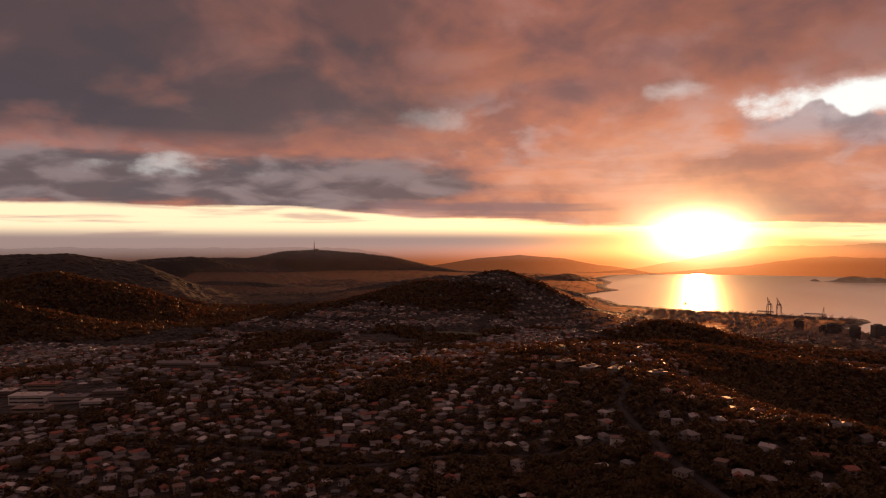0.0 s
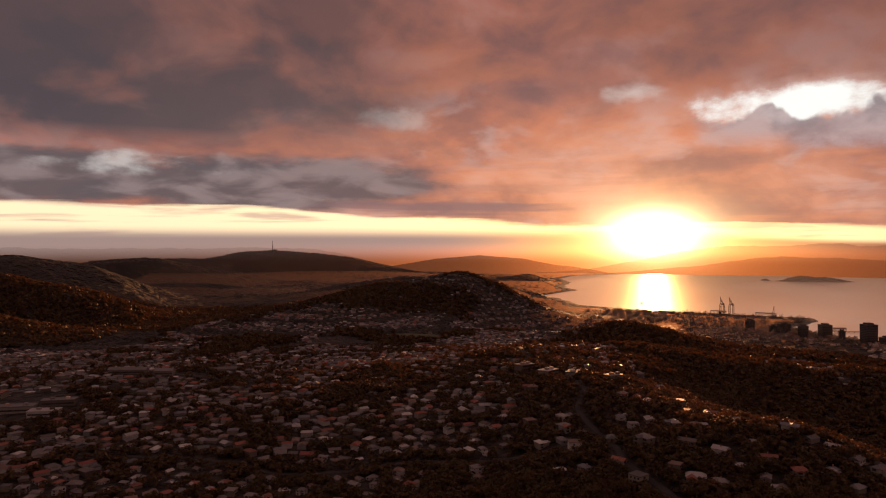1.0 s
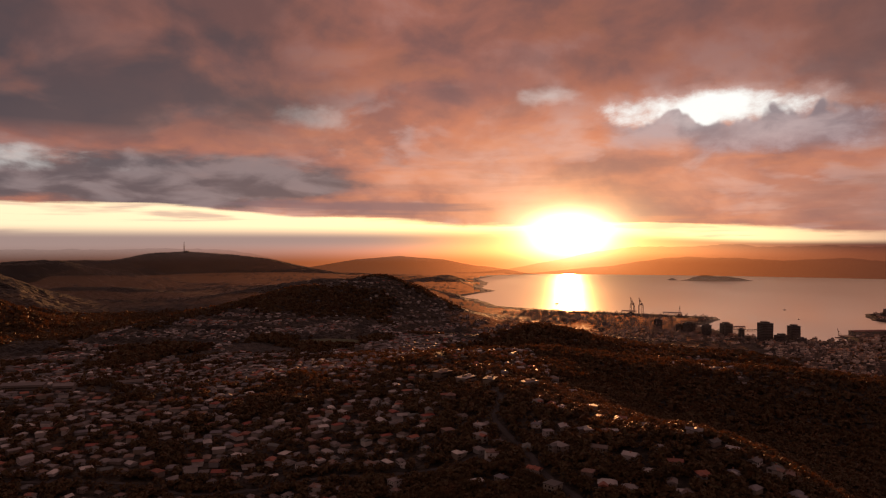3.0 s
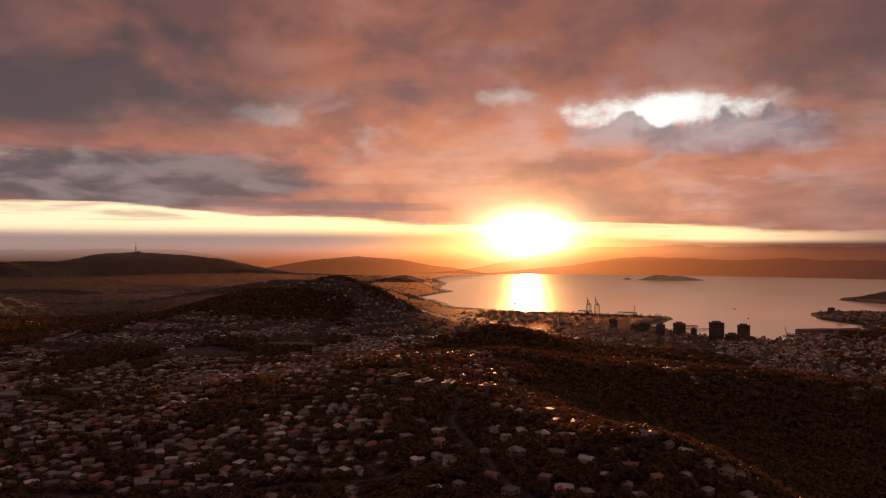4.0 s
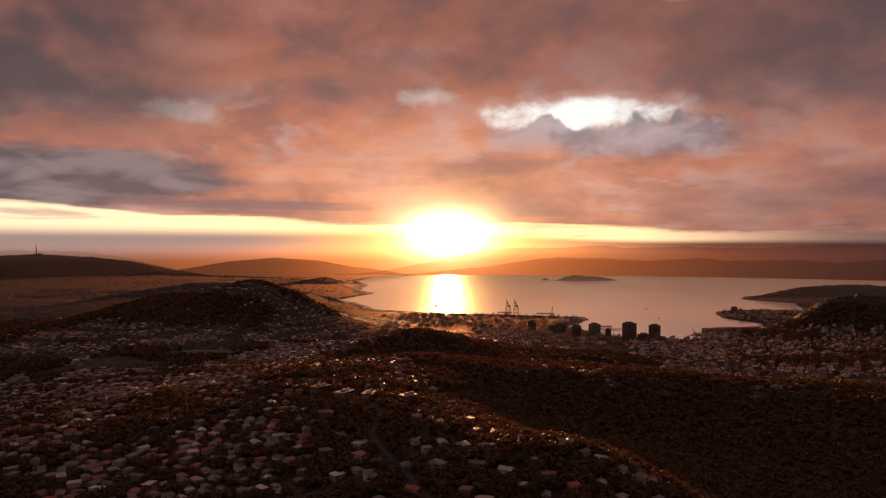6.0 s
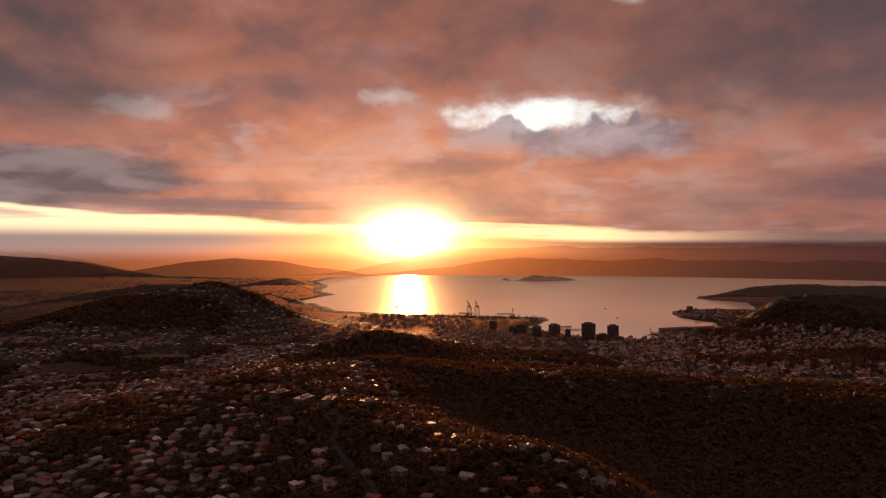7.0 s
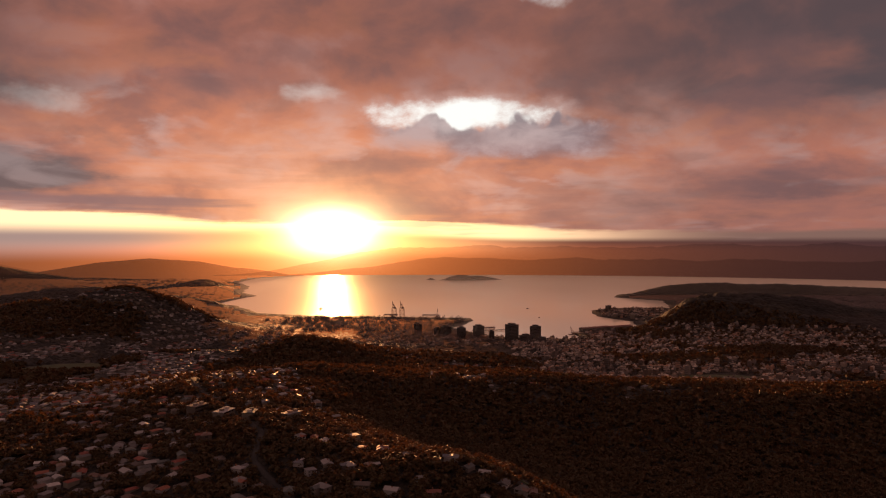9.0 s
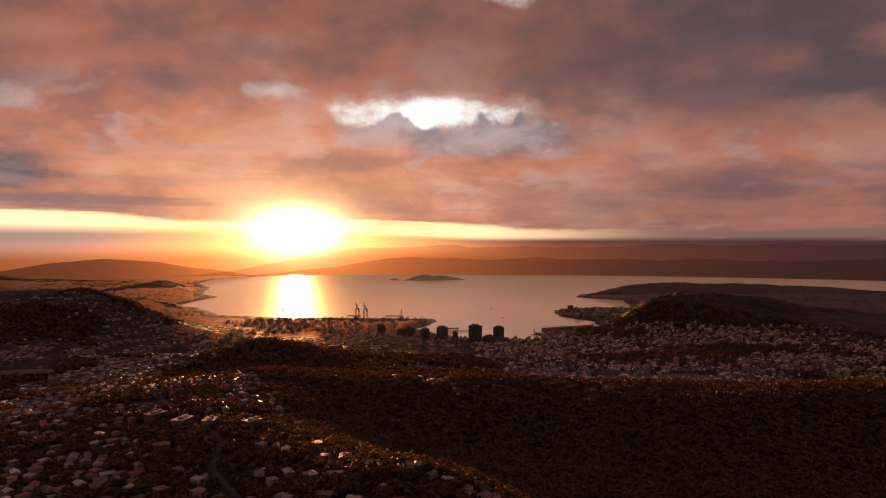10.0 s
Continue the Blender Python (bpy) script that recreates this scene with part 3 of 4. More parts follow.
def road_clear(x, y, gap):
    """True where a point keeps its distance from every road."""
    ok = np.ones(np.shape(x), dtype=bool)
    for line in ROADS:
        for (ax, ay), (bx, by) in zip(line, line[1:]):
            dx, dy = bx - ax, by - ay
            s = np.clip(((x - ax) * dx + (y - ay) * dy) / (dx * dx + dy * dy), 0, 1)
            ok &= np.hypot(x - ax - s * dx, y - ay - s * dy) > gap
    ok &= np.hypot((x + 487) / 80, (y - 492) / 52) > 1
    ok &= np.hypot((x + 430) / 56, (y - 632) / 16) > 1
    ok &= np.hypot((x + 300) / 64, (y - 1165) / 34) > 1
    ok &= np.hypot((x - 720) / 74, (y - 1010) / 40) > 1
    return ok


# ---- scattering ----
def part(name, bm_or_mesh, mat, parent, label=""):
    me = bm_or_mesh
    if isinstance(me, bmesh.types.BMesh):
        me = bpy.data.meshes.new(name)
        bm_or_mesh.to_mesh(me)
        bm_or_mesh.free()
    if mat is not None and not me.materials:
        me.materials.append(mat)
    ob = new(name, me)
    ob.parent = parent
    if label:
        ob["label"] = label
    return ob


def box(bm, x0, y0, z0, x1, y1, z1):
    vs = [bm.verts.new(p) for p in ((x0, y0, z0), (x1, y0, z0), (x1, y1, z0), (x0, y1, z0), (x0, y0, z1), (x1, y0, z1), (x1, y1, z1), (x0, y1, z1))]
    for f in ((3, 2, 1, 0), (4, 5, 6, 7), (0, 1, 5, 4), (1, 2, 6, 5), (2, 3, 7, 6), (3, 0, 4, 7)):
        bm.faces.new([vs[i] for i in f])


def house_mask(x, y):
    """How thickly houses stand, 0 to 1."""
    x, y = np.asarray(x, dtype=float), np.asarray(y, dtype=float)
    d = np.hypot(x, y)
    near_east = 165 - (y - 300) * 0.28                       # edge of the wooded valley
    m = smooth(near_east - x, -5, 14) * (1 - smooth(y, 640, 760))
    mid = smooth(40 + (900 - y) * 0.02 - x, -20, 30) * smooth(y, 620, 700)
    m = np.maximum(m, mid * (1 - smooth(y, 1700, 1850)))
    # wooded hilltop and western hills
    top = np.hypot((x + 300) / 165, (y - 1740) / 95)
    m *= smooth(top, 0.6, 1.0)
    rid = ridge_height(x, y)
    m *= 1 - smooth(-x, 690, 770) * np.maximum(smooth(rid, 20, 34), smooth(y, 1120, 1220))
    m *= 1 - 0.85 * np.exp(-(((x - 30) / 110) ** 2 + ((y - 1130) / 90) ** 2))
    # valley suburbs behind the hill and at the head of the bay
    valley = smooth(y, 1950, 2150) * (1 - smooth(y, 3900, 4300)) * smooth(x, -2100, -1500) * (1 - smooth(rid, 70, 100)) * smooth(fbm(x, y, 260, 3, 83), -0.2, 0.1)
    m = np.maximum(m, valley * 0.5)
    # hillside houses between the woods and the city
    band = np.exp(-(((y - 1120 + 0.35 * (x - 300)) / 110) ** 2)) * smooth(x, 60, 140) * (1 - smooth(x, 900, 1000))
    m = np.maximum(m, band)
    band = np.exp(-(((y - 800 + 0.45 * (x - 360)) / 45) ** 2)) * smooth(x, 190, 260) * (1 - smooth(x, 470, 540))
    m = np.maximum(m, band * 0.85)
    cape = np.exp(-(((x - 1010) / 130) ** 2 + ((y - 1780) / 150) ** 2)) * 0.8
    m = np.maximum(m, cape)
    m = np.maximum(m, 0.5 * smooth(x, 1500, 1700) * np.exp(-(((y - 2150) / 120) ** 2)))
    gaps = fbm(x, y, 130, 3, 77)
    return m * smooth(gaps, -0.38, -0.12) * (coast_distance(x, y) > 25)


def city_mask(x, y):
    x, y = np.asarray(x, dtype=float), np.asarray(y, dtype=float)
    sd = coast_distance(x, y)
    edge = 130 * fbm(x, y, 210, 3, 131)
    east = smooth(x + edge, 400, 560) * smooth(np.hypot(x, y) + edge - 160 * smooth(-x, -720, -480), 990, 1090) * (1 - smooth(x, 1250, 1500))
    quay = smooth(y + 0.1 * x, 1420, 1560) * smooth(x, -30, 60) * (1 - smooth(x, 560, 640)) * 0.7
    parks = smooth(fbm(x, y, 150, 3, 137), -0.34, -0.10)
    return np.maximum(east, quay) * parks * (sd > 18) * (bumps(x, y, EAST_HILLS) < 22) * (bumps(x, y, HILLS) < 16)


def sites(x0, x1, y0, y1, step, seed, jitter=0.3):
    rng = np.random.default_rng(seed)
    gx, gy = np.meshgrid(np.arange(x0, x1, step), np.arange(y0, y1, step), indexing="ij")
    gx, gy = gx.ravel().astype(float), gy.ravel().astype(float)
    # rows bend with the streets
    wx = gx + 60 * fbm(gx, gy, 300, 2, seed + 1) + rng.uniform(-jitter, jitter, gx.size) * step
    wy = gy + 60 * fbm(gx, gy, 300, 2, seed + 2) + rng.uniform(-jitter, jitter, gx.size) * step
    return wx, wy, rng


def street_turn(x, y):
    """Heading of the streets, which follow the contours, in radians."""
    e = 12.0
    gx = height(x + e, y) - height(x - e, y)
    gy = height(x, y + e) - height(x, y - e)
    return np.arctan2(gy, gx) + np.pi / 2


# ---- houses ----
def gable_roof(bm, x0, y0, x1, y1, z, rise, over=0.45, thick=0.18, hip=0.0):
    x0, y0, x1, y1 = x0 - over, y0 - over, x1 + over, y1 + over
    ym, run = (y0 + y1) / 2, (x1 - x0) * hip
    low = [(x0, y0, z), (x1, y0, z), (x1, y1, z), (x0, y1, z)]
    up = [(p[0], p[1], p[2] + thick) for p in low]
    ridge = [(x0 + run, ym, z + rise + thick), (x1 - run, ym, z + rise + thick)]
    vs = [bm.verts.new(p) for p in low + up + ridge]
    for f in ((3, 2, 1, 0), (0, 1, 5, 4), (1, 2, 6, 5), (2, 3, 7, 6), (3, 0, 4, 7), (4, 5, 9, 8), (6, 7, 8, 9), (5, 6, 9), (7, 4, 8)):
        bm.faces.new([vs[i] for i in f])


def window_mesh(w, h):
    bm = bmesh.new()
    box(bm, -w / 2, -0.06, 0, w / 2, 0.05, h)
    me = bpy.data.meshes.new("window")
    bm.to_mesh(me)
    bm.free()
    me.materials.append(MAT_GLASS)
    return me


WINDOWS = [window_mesh(1.8, 1.3), window_mesh(2.6, 1.5), window_mesh(1.1, 1.1)]


def house_kind(k):
    """One of the kinds of house on the hill: plan, storeys and roof differ."""
    rng = random.Random(400 + k)
    house = new("house")
    w, d = rng.uniform(8.5, 12), rng.uniform(6.5, 8.5)
    storeys = 2 if k % 5 == 0 else 1
    h = 2.5 * storeys
    flat = k % 7 == 5
    wing = k % 2 == 0
    bm = bmesh.new()
    box(bm, -w / 2, -d / 2, -3.5, w / 2, d / 2, h)
    if wing:
        box(bm, -w / 2 + 0.6, -d / 2 - 3.6, -3.5, -w / 2 + 5.8, -d / 2 - 0.01, h - 0.02)
    part("wall", bm, MAT_WALL, house)
    bm = bmesh.new()
    if flat:
        box(bm, -w / 2 - 0.4, -d / 2 - 0.4, h, w / 2 + 0.4, d / 2 + 0.4, h + 0.35)
    else:
        gable_roof(bm, -w / 2, -d / 2, w / 2, d / 2, h, rng.uniform(1.3, 2.1), hip=0.0 if k % 4 == 1 else rng.uniform(0.2, 0.33))
    roof = part("roof", bm, MAT_ROOF, house)
    if wing:
        bm = bmesh.new()
        if flat:
            box(bm, -w / 2 + 0.3, -d / 2 - 4.0, h - 0.03, -w / 2 + 6.1, -d / 2 - 0.42, h + 0.3)
        else:
            gable_roof(bm, -3.1, -2.6, 2.6, 2.6, 0, 1.25)
            bmesh.ops.rotate(bm, verts=bm.verts, cent=(0, 0, 0), matrix=Matrix.Rotation(radians(90), 3, "Z"))
            bmesh.ops.translate(bm, verts=bm.verts, vec=(-w / 2 + 3.2, -d / 2 - 1.2, h - 0.03))
        part("wing_roof", bm, MAT_ROOF, house)
    spots = []
    for s in range(storeys):
        for fx in (-0.28, 0.05, 0.34):
            if wing and fx < 0:
                spots.append((-w / 2 + 3.2, -d / 2 - 3.62, 0.75 + 2.5 * s, 0))
            else:
                spots.append((fx * w, -d / 2 - 0.02, 0.75 + 2.5 * s, 0))
        spots += [(w / 2 + 0.02, 0, 0.75 + 2.5 * s, 90), (-w / 2 - 0.02, d * 0.15, 0.75 + 2.5 * s, 90)]
    for x, y, z, turn in spots:
        win = part("window", rng.choice(WINDOWS), None, house)
        win.matrix_basis = pose(x, y, z, 0, 0, turn)
    bm = bmesh.new()
    box(bm, 0.15 * w, -d / 2 - 0.07, 0, 0.15 * w + 0.9, -d / 2 + 0.03, 2.05)
    part("door", bm, MAT_BARK, house)
    if k % 3 != 2 and not flat:
        bm = bmesh.new()
        cx = rng.uniform(-0.2, 0.2) * w
        box(bm, cx, 0.3, h - 0.5, cx + 0.8, 1.1, h + 2.6)
        part("chimney", bm, MAT_BRICK, roof, "brick chimney")
    if k % 5 == 3:
        bm = bmesh.new()
        box(bm, -0.1 * w, -d / 2 - 2.8, -0.4, w / 2, -d / 2 - 0.09, -0.15)
        for px in (-0.08 * w, 0.2 * w, w / 2 - 0.2):
            box(bm, px, -d / 2 - 2.75, -3.5, px + 0.14, -d / 2 - 2.6, -0.41)
        part("deck", bm, MAT_BARK, house)
    return house


HOUSE_LABELS = ["painted weatherboard house with a grey iron roof among trees", "two-storey hillside house with hipped iron roof",
                "small pitched-roof bungalow with brick chimney on the slope"]


# houses that stand along the ridge roads
SPOTS = [(24, 510), (34, 511), (40, 503), (64, 523), (65, 484), (78, 478), (90, 454), (52, 446), (64, 442), (39, 464), (22, 472), (28, 456), (33, 420), (56, 419), (72, 408), (91, 414),
         (115, 430), (122, 421), (132, 416), (140, 405), (149, 399), (158, 404), (123, 391), (89, 380), (46, 390), (55, 380), (66, 376), (17, 401), (26, 381), (95, 399), (94, 368), (80, 390),
         (106, 384), (131, 379), (154, 384), (-46, 598), (-43, 554), (-29, 505), (-17, 482), (-39, 479), (-16, 464), (-4, 452), (14, 432), (-16, 446), (-8, 428), (-30, 445), (-2, 400), (-16, 403)]


def build_houses():
    wx, wy, rng = sites(-960, 160, 240, 900, 11.8, 11, 0.22)
    keep = (rng.random(wx.size) < house_mask(wx, wy) * (0.80 - 0.38 * smooth(wx, -150, -20))) & (np.hypot(wx, wy) > 250) & (np.abs(np.arctan2(wx, wy)) < radians(52)) & road_clear(wx, wy, 10)
    keep &= (wx < -50) | (wy > 600)
    wx, wy = wx[keep], wy[keep]
    order = np.argsort(np.hypot(wx, wy))
    wx = np.concatenate([[p[0] for p in SPOTS], wx[order]]).astype(float)
    wy = np.concatenate([[p[1] for p in SPOTS], wy[order]]).astype(float)
    wz, turn = height(wx, wy), street_turn(wx, wy)
    kinds = [house_kind(k) for k in range(14)]
    taken = []
    for i in range(min(300, wx.size)):
        k = rng.integers(len(kinds)) if i % 4 or i >= len(SPOTS) else rng.choice([0, 5, 10])
        t = turn[i] + rng.choice([0, 0, np.pi / 2]) + rng.normal(0, 0.12)
        if math.sin(t) * wx[i] - math.cos(t) * wy[i] > 0 and rng.random() < 0.6:
            t += np.pi
        s = rng.uniform(0.66, 0.92) if i < len(SPOTS) else rng.uniform(0.50, 0.76)
        m = Matrix.Translation((wx[i], wy[i], wz[i] - 0.2)) @ Matrix.Rotation(t, 4, "Z")
        ob = copy_thing(kinds[k], m)
        ob.scale = (s, s, s * rng.uniform(0.95, 1.1))
        tagged(ob, HOUSE_LABELS[1 if k % 5 == 0 else 0 if k % 2 == 0 else 2], "house", "houses on the near hillside")
        taken.append((wx[i], wy[i]))
    for k in kinds:
        for o in (*k.children_recursive, k):
            bpy.data.objects.remove(o)
    return np.array(taken), np.stack([wx[300:], wy[300:]], 1)


near_houses, left_over = build_houses()


def far_house_mesh(xs, ys, zs, turns, rng, grow):
    """Joined houses: each a body, with a hipped or pitched roof that oversails it."""
    verts, faces, mats = [], [], []
    for x, y, z, t, g in zip(xs, ys, zs, turns, grow):
        w, d, h = rng.uniform(8, 12.5) * g / 2, rng.uniform(6.5, 8.5) * g / 2, rng.choice([2.2, 2.4, 2.6, 4.6]) * g
        rise, hip, over = rng.uniform(1.1, 2.0) * g, rng.choice([0.0, 0.3, 0.5]), 0.4
        c, s = math.cos(t), math.sin(t)
        n = len(verts)
        local = [(-w, -d, -4), (w, -d, -4), (w, d, -4), (-w, d, -4), (-w, -d, h), (w, -d, h), (w, d, h), (-w, d, h)]
        W, D = w + over, d + over
        local += [(-W, -D, h), (W, -D, h), (W, D, h), (-W, D, h), (-W * (1 - hip), 0, h + rise), (W * (1 - hip), 0, h + rise)]
        verts += [(x + c * a - s * b, y + s * a + c * b, z - 0.3 + e) for a, b, e in local]
        for f in ((0, 1, 5, 4), (1, 2, 6, 5), (2, 3, 7, 6), (3, 0, 4, 7)):
            faces.append([n + i for i in f])
            mats.append(0)
        for f in ((8, 9, 13, 12), (10, 11, 12, 13), (9, 10, 13), (11, 8, 12), (11, 10, 9, 8)):
            faces.append([n + i for i in f])
            mats.append(1)
    me = mesh_from("far_houses", verts, faces, [MAT_WALL_FAR, MAT_ROOF_FAR])
    me.polygons.foreach_set("material_index", mats)
    return me


def build_far_houses():
    xs, ys = [left_over[:, 0]], [left_over[:, 1]]
    for x0, x1, y0, y1, step, seed in ((-1000, 300, 900, 1900, 10.5, 21), (40, 1200, 700, 1400, 21, 22), (-2100, 0, 1900, 4300, 27, 23), (850, 2300, 1500, 2400, 26, 24)):
        wx, wy, rng = sites(x0, x1, y0, y1, step, seed)
        keep = (rng.random(wx.size) < house_mask(wx, wy) * 0.85) & ((np.mod(height(wx, wy), 8.5) < 4.8) | (step > 12)) & (city_mask(wx, wy) < 0.5) & road_clear(wx, wy, 10)
        xs.append(wx[keep])
        ys.append(wy[keep])
    xs, ys = np.concatenate(xs), np.concatenate(ys)
    rng = np.random.default_rng(5)
    turns = street_turn(xs, ys) + rng.choice([0, np.pi / 2], xs.size) + rng.normal(0, 0.15, xs.size)
    me = far_house_mesh(xs, ys, height(xs, ys) + 0.4 * smooth(np.hypot(xs, ys), 800, 1300), turns, rng, 0.76 - 0.06 * smooth(np.hypot(xs, ys), 500, 900) + 0.25 * smooth(ys, 1900, 2200))
    tagged(new("far_houses", me), "hundreds of pale timber houses across the hillside suburbs", "houses", kind="stuff")
    return np.stack([xs, ys], 1)


far_houses = build_far_houses()


# ---- the ground, with the canopy of the bush on it from the middle distance on ----
def canopy(x, y, cell, seed, cover, built):
    """Height, 0 to 1, of crowns that stand one to a cell and close up into bush; cells with houses stay free."""
    best = np.zeros_like(x)
    ix, iy = np.floor(x / cell), np.floor(y / cell)
    for i in (-1, 0, 1):
        for j in (-1, 0, 1):
            cx, cy = ix + i, iy + j
            px, py = (cx + hash01(cx, cy, seed)) * cell, (cy + hash01(cx, cy, seed + 1)) * cell
            reach = cell * (0.55 + 0.4 * hash01(cx, cy, seed + 2))
            crown = (0.45 + 0.55 * hash01(cx, cy, seed + 3)) * np.sqrt(np.maximum(0, 1 - ((x - px) ** 2 + (y - py) ** 2) / reach ** 2))
            stands = (hash01(cx, cy, seed + 4) < cover) & ~np.isin(cx * 100003 + cy, built)
            best = np.maximum(best, np.where(stands, crown, 0))
    return best


def build_ground():
    fine = np.radians(np.arange(-52, 58, 0.17))
    coarse = np.radians(np.arange(60, 306, 4.0))
    ang = np.concatenate([fine, coarse])
    rad = np.concatenate([[0.01, 40, 80, 120], np.arange(150, 600, 6), np.arange(600, 1300, 5), np.arange(1300, 2400, 4.5), np.arange(2400, 4790, 16)])
    r, a = np.meshgrid(rad, ang, indexing="ij")
    x, y = (r * np.sin(a)).ravel(), (r * np.cos(a)).ravel()
    z = height(x, y)
    r = np.hypot(x, y)
    look_at = (r > 600) & (r < 4300) & (y > 300)
    px, py = x[look_at], y[look_at]
    cover = 1 - 0.62 * np.clip(house_mask(px, py) * 1.4, 0, 1)
    cover = np.where(city_mask(px, py) > 0.4, 0.2, cover) * road_clear(px, py, 6) * (coast_distance(px, py) > 30)
    spots = np.concatenate([near_houses, far_houses])
    bush = np.zeros_like(px)
    az, far = np.degrees(np.arctan2(px, py)), np.hypot(px, py)
    # crowns flattened where transparency imitates haze, so overlapping faces don't darken it
    sunk = 1 - np.maximum(0.75 * smooth(az, -9, 0) * (1 - smooth(az, 24, 34)) * smooth(far, 1450, 1700), 0.45 * smooth(far, 1900, 2200))
    for cell, high, seed, a0, a1 in ((9.0, 6.0, 301, 1100, 1900), (16.0, 9.0, 331, 1900, 9000)):
        here = (np.hypot(px, py) >= a0) & (np.hypot(px, py) < a1)
        built = np.unique(np.floor(spots[:, 0] / cell) * 100003 + np.floor(spots[:, 1] / cell))
        bush[here] = high * sunk[here] * canopy(px[here], py[here], cell, seed, cover[here], built)
    z[look_at] += bush * smooth(np.hypot(px, py), 1100, 1300)
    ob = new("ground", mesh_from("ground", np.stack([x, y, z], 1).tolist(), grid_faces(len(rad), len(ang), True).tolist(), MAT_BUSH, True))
    tagged(ob, "dark bush-covered hills and valleys running down to the harbour", "ground", kind="structure")
    return ob


build_ground()


# ---- trees ----
def crown_arrays(rng, clumps, leaves, leaf, size):
    """Leaves of one crown round several clumps, as triangles in a unit of metres."""
    tri = []
    centres = [(rng.normal(0, 0.30), rng.normal(0, 0.30), rng.uniform(0.42, 0.85), rng.uniform(0.20, 0.34)) for _ in range(clumps)]
    for cx, cy, cz, cr in centres:
        for _ in range(leaves):
            v = rng.normal(0, 1, 3)
            v /= np.linalg.norm(v)
            p = np.array([cx, cy, cz]) + v * cr * rng.uniform(0.55, 1.08) * np.array([1, 1, 0.8])
            a = rng.normal(0, 1, 3)
            a -= 0.6 * v * (a @ v)
            a *= leaf / np.linalg.norm(a)
            b = np.cross(v, a) + rng.normal(0, 0.25, 3) * leaf
            tri.append(np.array([p - a * 0.6 - b * 0.5, p + a * 0.7 - b * 0.3, p + b * 0.9]))
    return np.array(tri).reshape(-1, 3) * size


def tree_kind(k):
    rng = np.random.default_rng(60 + k)
    tree = new("tree")
    hgt = 1.0
    bm = bmesh.new()
    rings = []
    for j, (zz, rr) in enumerate(((-0.15, 0.05), (0.15, 0.036), (0.4, 0.026), (0.7, 0.010))):
        off = (0.03 * math.sin(k + j), 0.03 * math.cos(2 * k + j))
        rings.append([bm.verts.new((off[0] + rr * math.cos(a * math.pi / 3), off[1] + rr * math.sin(a * math.pi / 3), zz)) for a in range(6)])
    for lo, hi in zip(rings, rings[1:]):
        for a in range(6):
            bm.faces.new([lo[a], lo[(a + 1) % 6], hi[(a + 1) % 6], hi[a]])
    for a in (0.3 + k, 2.4 + k, 4.5 + k):
        tip = (0.3 * math.cos(a), 0.3 * math.sin(a), 0.62)
        r0 = [bm.verts.new((0.02 * math.cos(b), 0.02 * math.sin(b), 0.3 + 0.02 * math.sin(2 * b))) for b in (0, 2.1, 4.2)]
        top = bm.verts.new(tip)
        for i in range(3):
            bm.faces.new([r0[i], r0[(i + 1) % 3], top])
    part("trunk", bm, MAT_BARK, tree)
    pts = crown_arrays(rng, 9, 46, 0.085, hgt)
    me = mesh_from("crown", pts.tolist(), np.arange(len(pts)).reshape(-1, 3).tolist(), MAT_TREE)
    part("crown", me, None, tree)
    return tree


def build_trees():
    kinds = [tree_kind(k) for k in range(6)]
    wx, wy, rng = sites(-420, 330, 250, 560, 11, 51, 0.5)
    away = np.ones(wx.size, dtype=bool)
    for hx, hy in near_houses:
        away &= np.hypot(wx - hx, wy - hy) > 6.5
    keep = away & road_clear(wx, wy, 6) & (np.hypot(wx, wy) > 255) & (rng.random(wx.size) < 0.75) & (np.arctan2(wx, wy) > radians(-50))
    wx, wy = wx[keep], wy[keep]
    order = np.argsort(np.hypot(wx, wy))[:300]
    wx, wy = wx[order], wy[order]
    wz = height(wx, wy)
    for x, y, z in zip(wx, wy, wz):
        s = rng.uniform(4.5, 9.5)
        ob = copy_thing(kinds[rng.integers(6)], Matrix.Translation((x, y, z)) @ Matrix.Rotation(rng.uniform(0, 6.28), 4, "Z"))
        ob.scale = (s * rng.uniform(0.9, 1.25), s * rng.uniform(0.9, 1.25), s)
        tagged(ob, "dark evergreen tree with an uneven leafy crown", "tree", "trees among the houses")
    for k in kinds:
        for o in (*k.children_recursive, k):
            bpy.data.objects.remove(o)


build_trees()


def woods_mesh(xs, ys, sizes, rng, clumps, leaves, leaf, mat):
    templates = [crown_arrays(np.random.default_rng(90 + k), clumps, leaves, leaf, 1.0) for k in range(8)]
    zs = height(xs, ys)
    out = []
    for x, y, z, s in zip(xs, ys, zs, sizes):
        p = templates[rng.integers(8)]
        t = rng.uniform(0, 6.28)
        c, n = math.cos(t), math.sin(t)
        out.append(np.stack([x + s * (c * p[:, 0] - n * p[:, 1]) * 1.2, y + s * (n * p[:, 0] + c * p[:, 1]) * 1.2, z - 0.28 * s + s * p[:, 2]], 1))
    pts = np.concatenate(out)
    me = bpy.data.meshes.new("woods")
    n = len(pts)
    me.vertices.add(n)
    me.vertices.foreach_set("co", pts.astype(np.float32).ravel())
    me.loops.add(n)
    me.loops.foreach_set("vertex_index", np.arange(n, dtype=np.int32))
    me.polygons.add(n // 3)
    me.polygons.foreach_set("loop_start", np.arange(0, n, 3, dtype=np.int32))
    me.materials.append(mat)
    me.update(calc_edges=True)
    return me


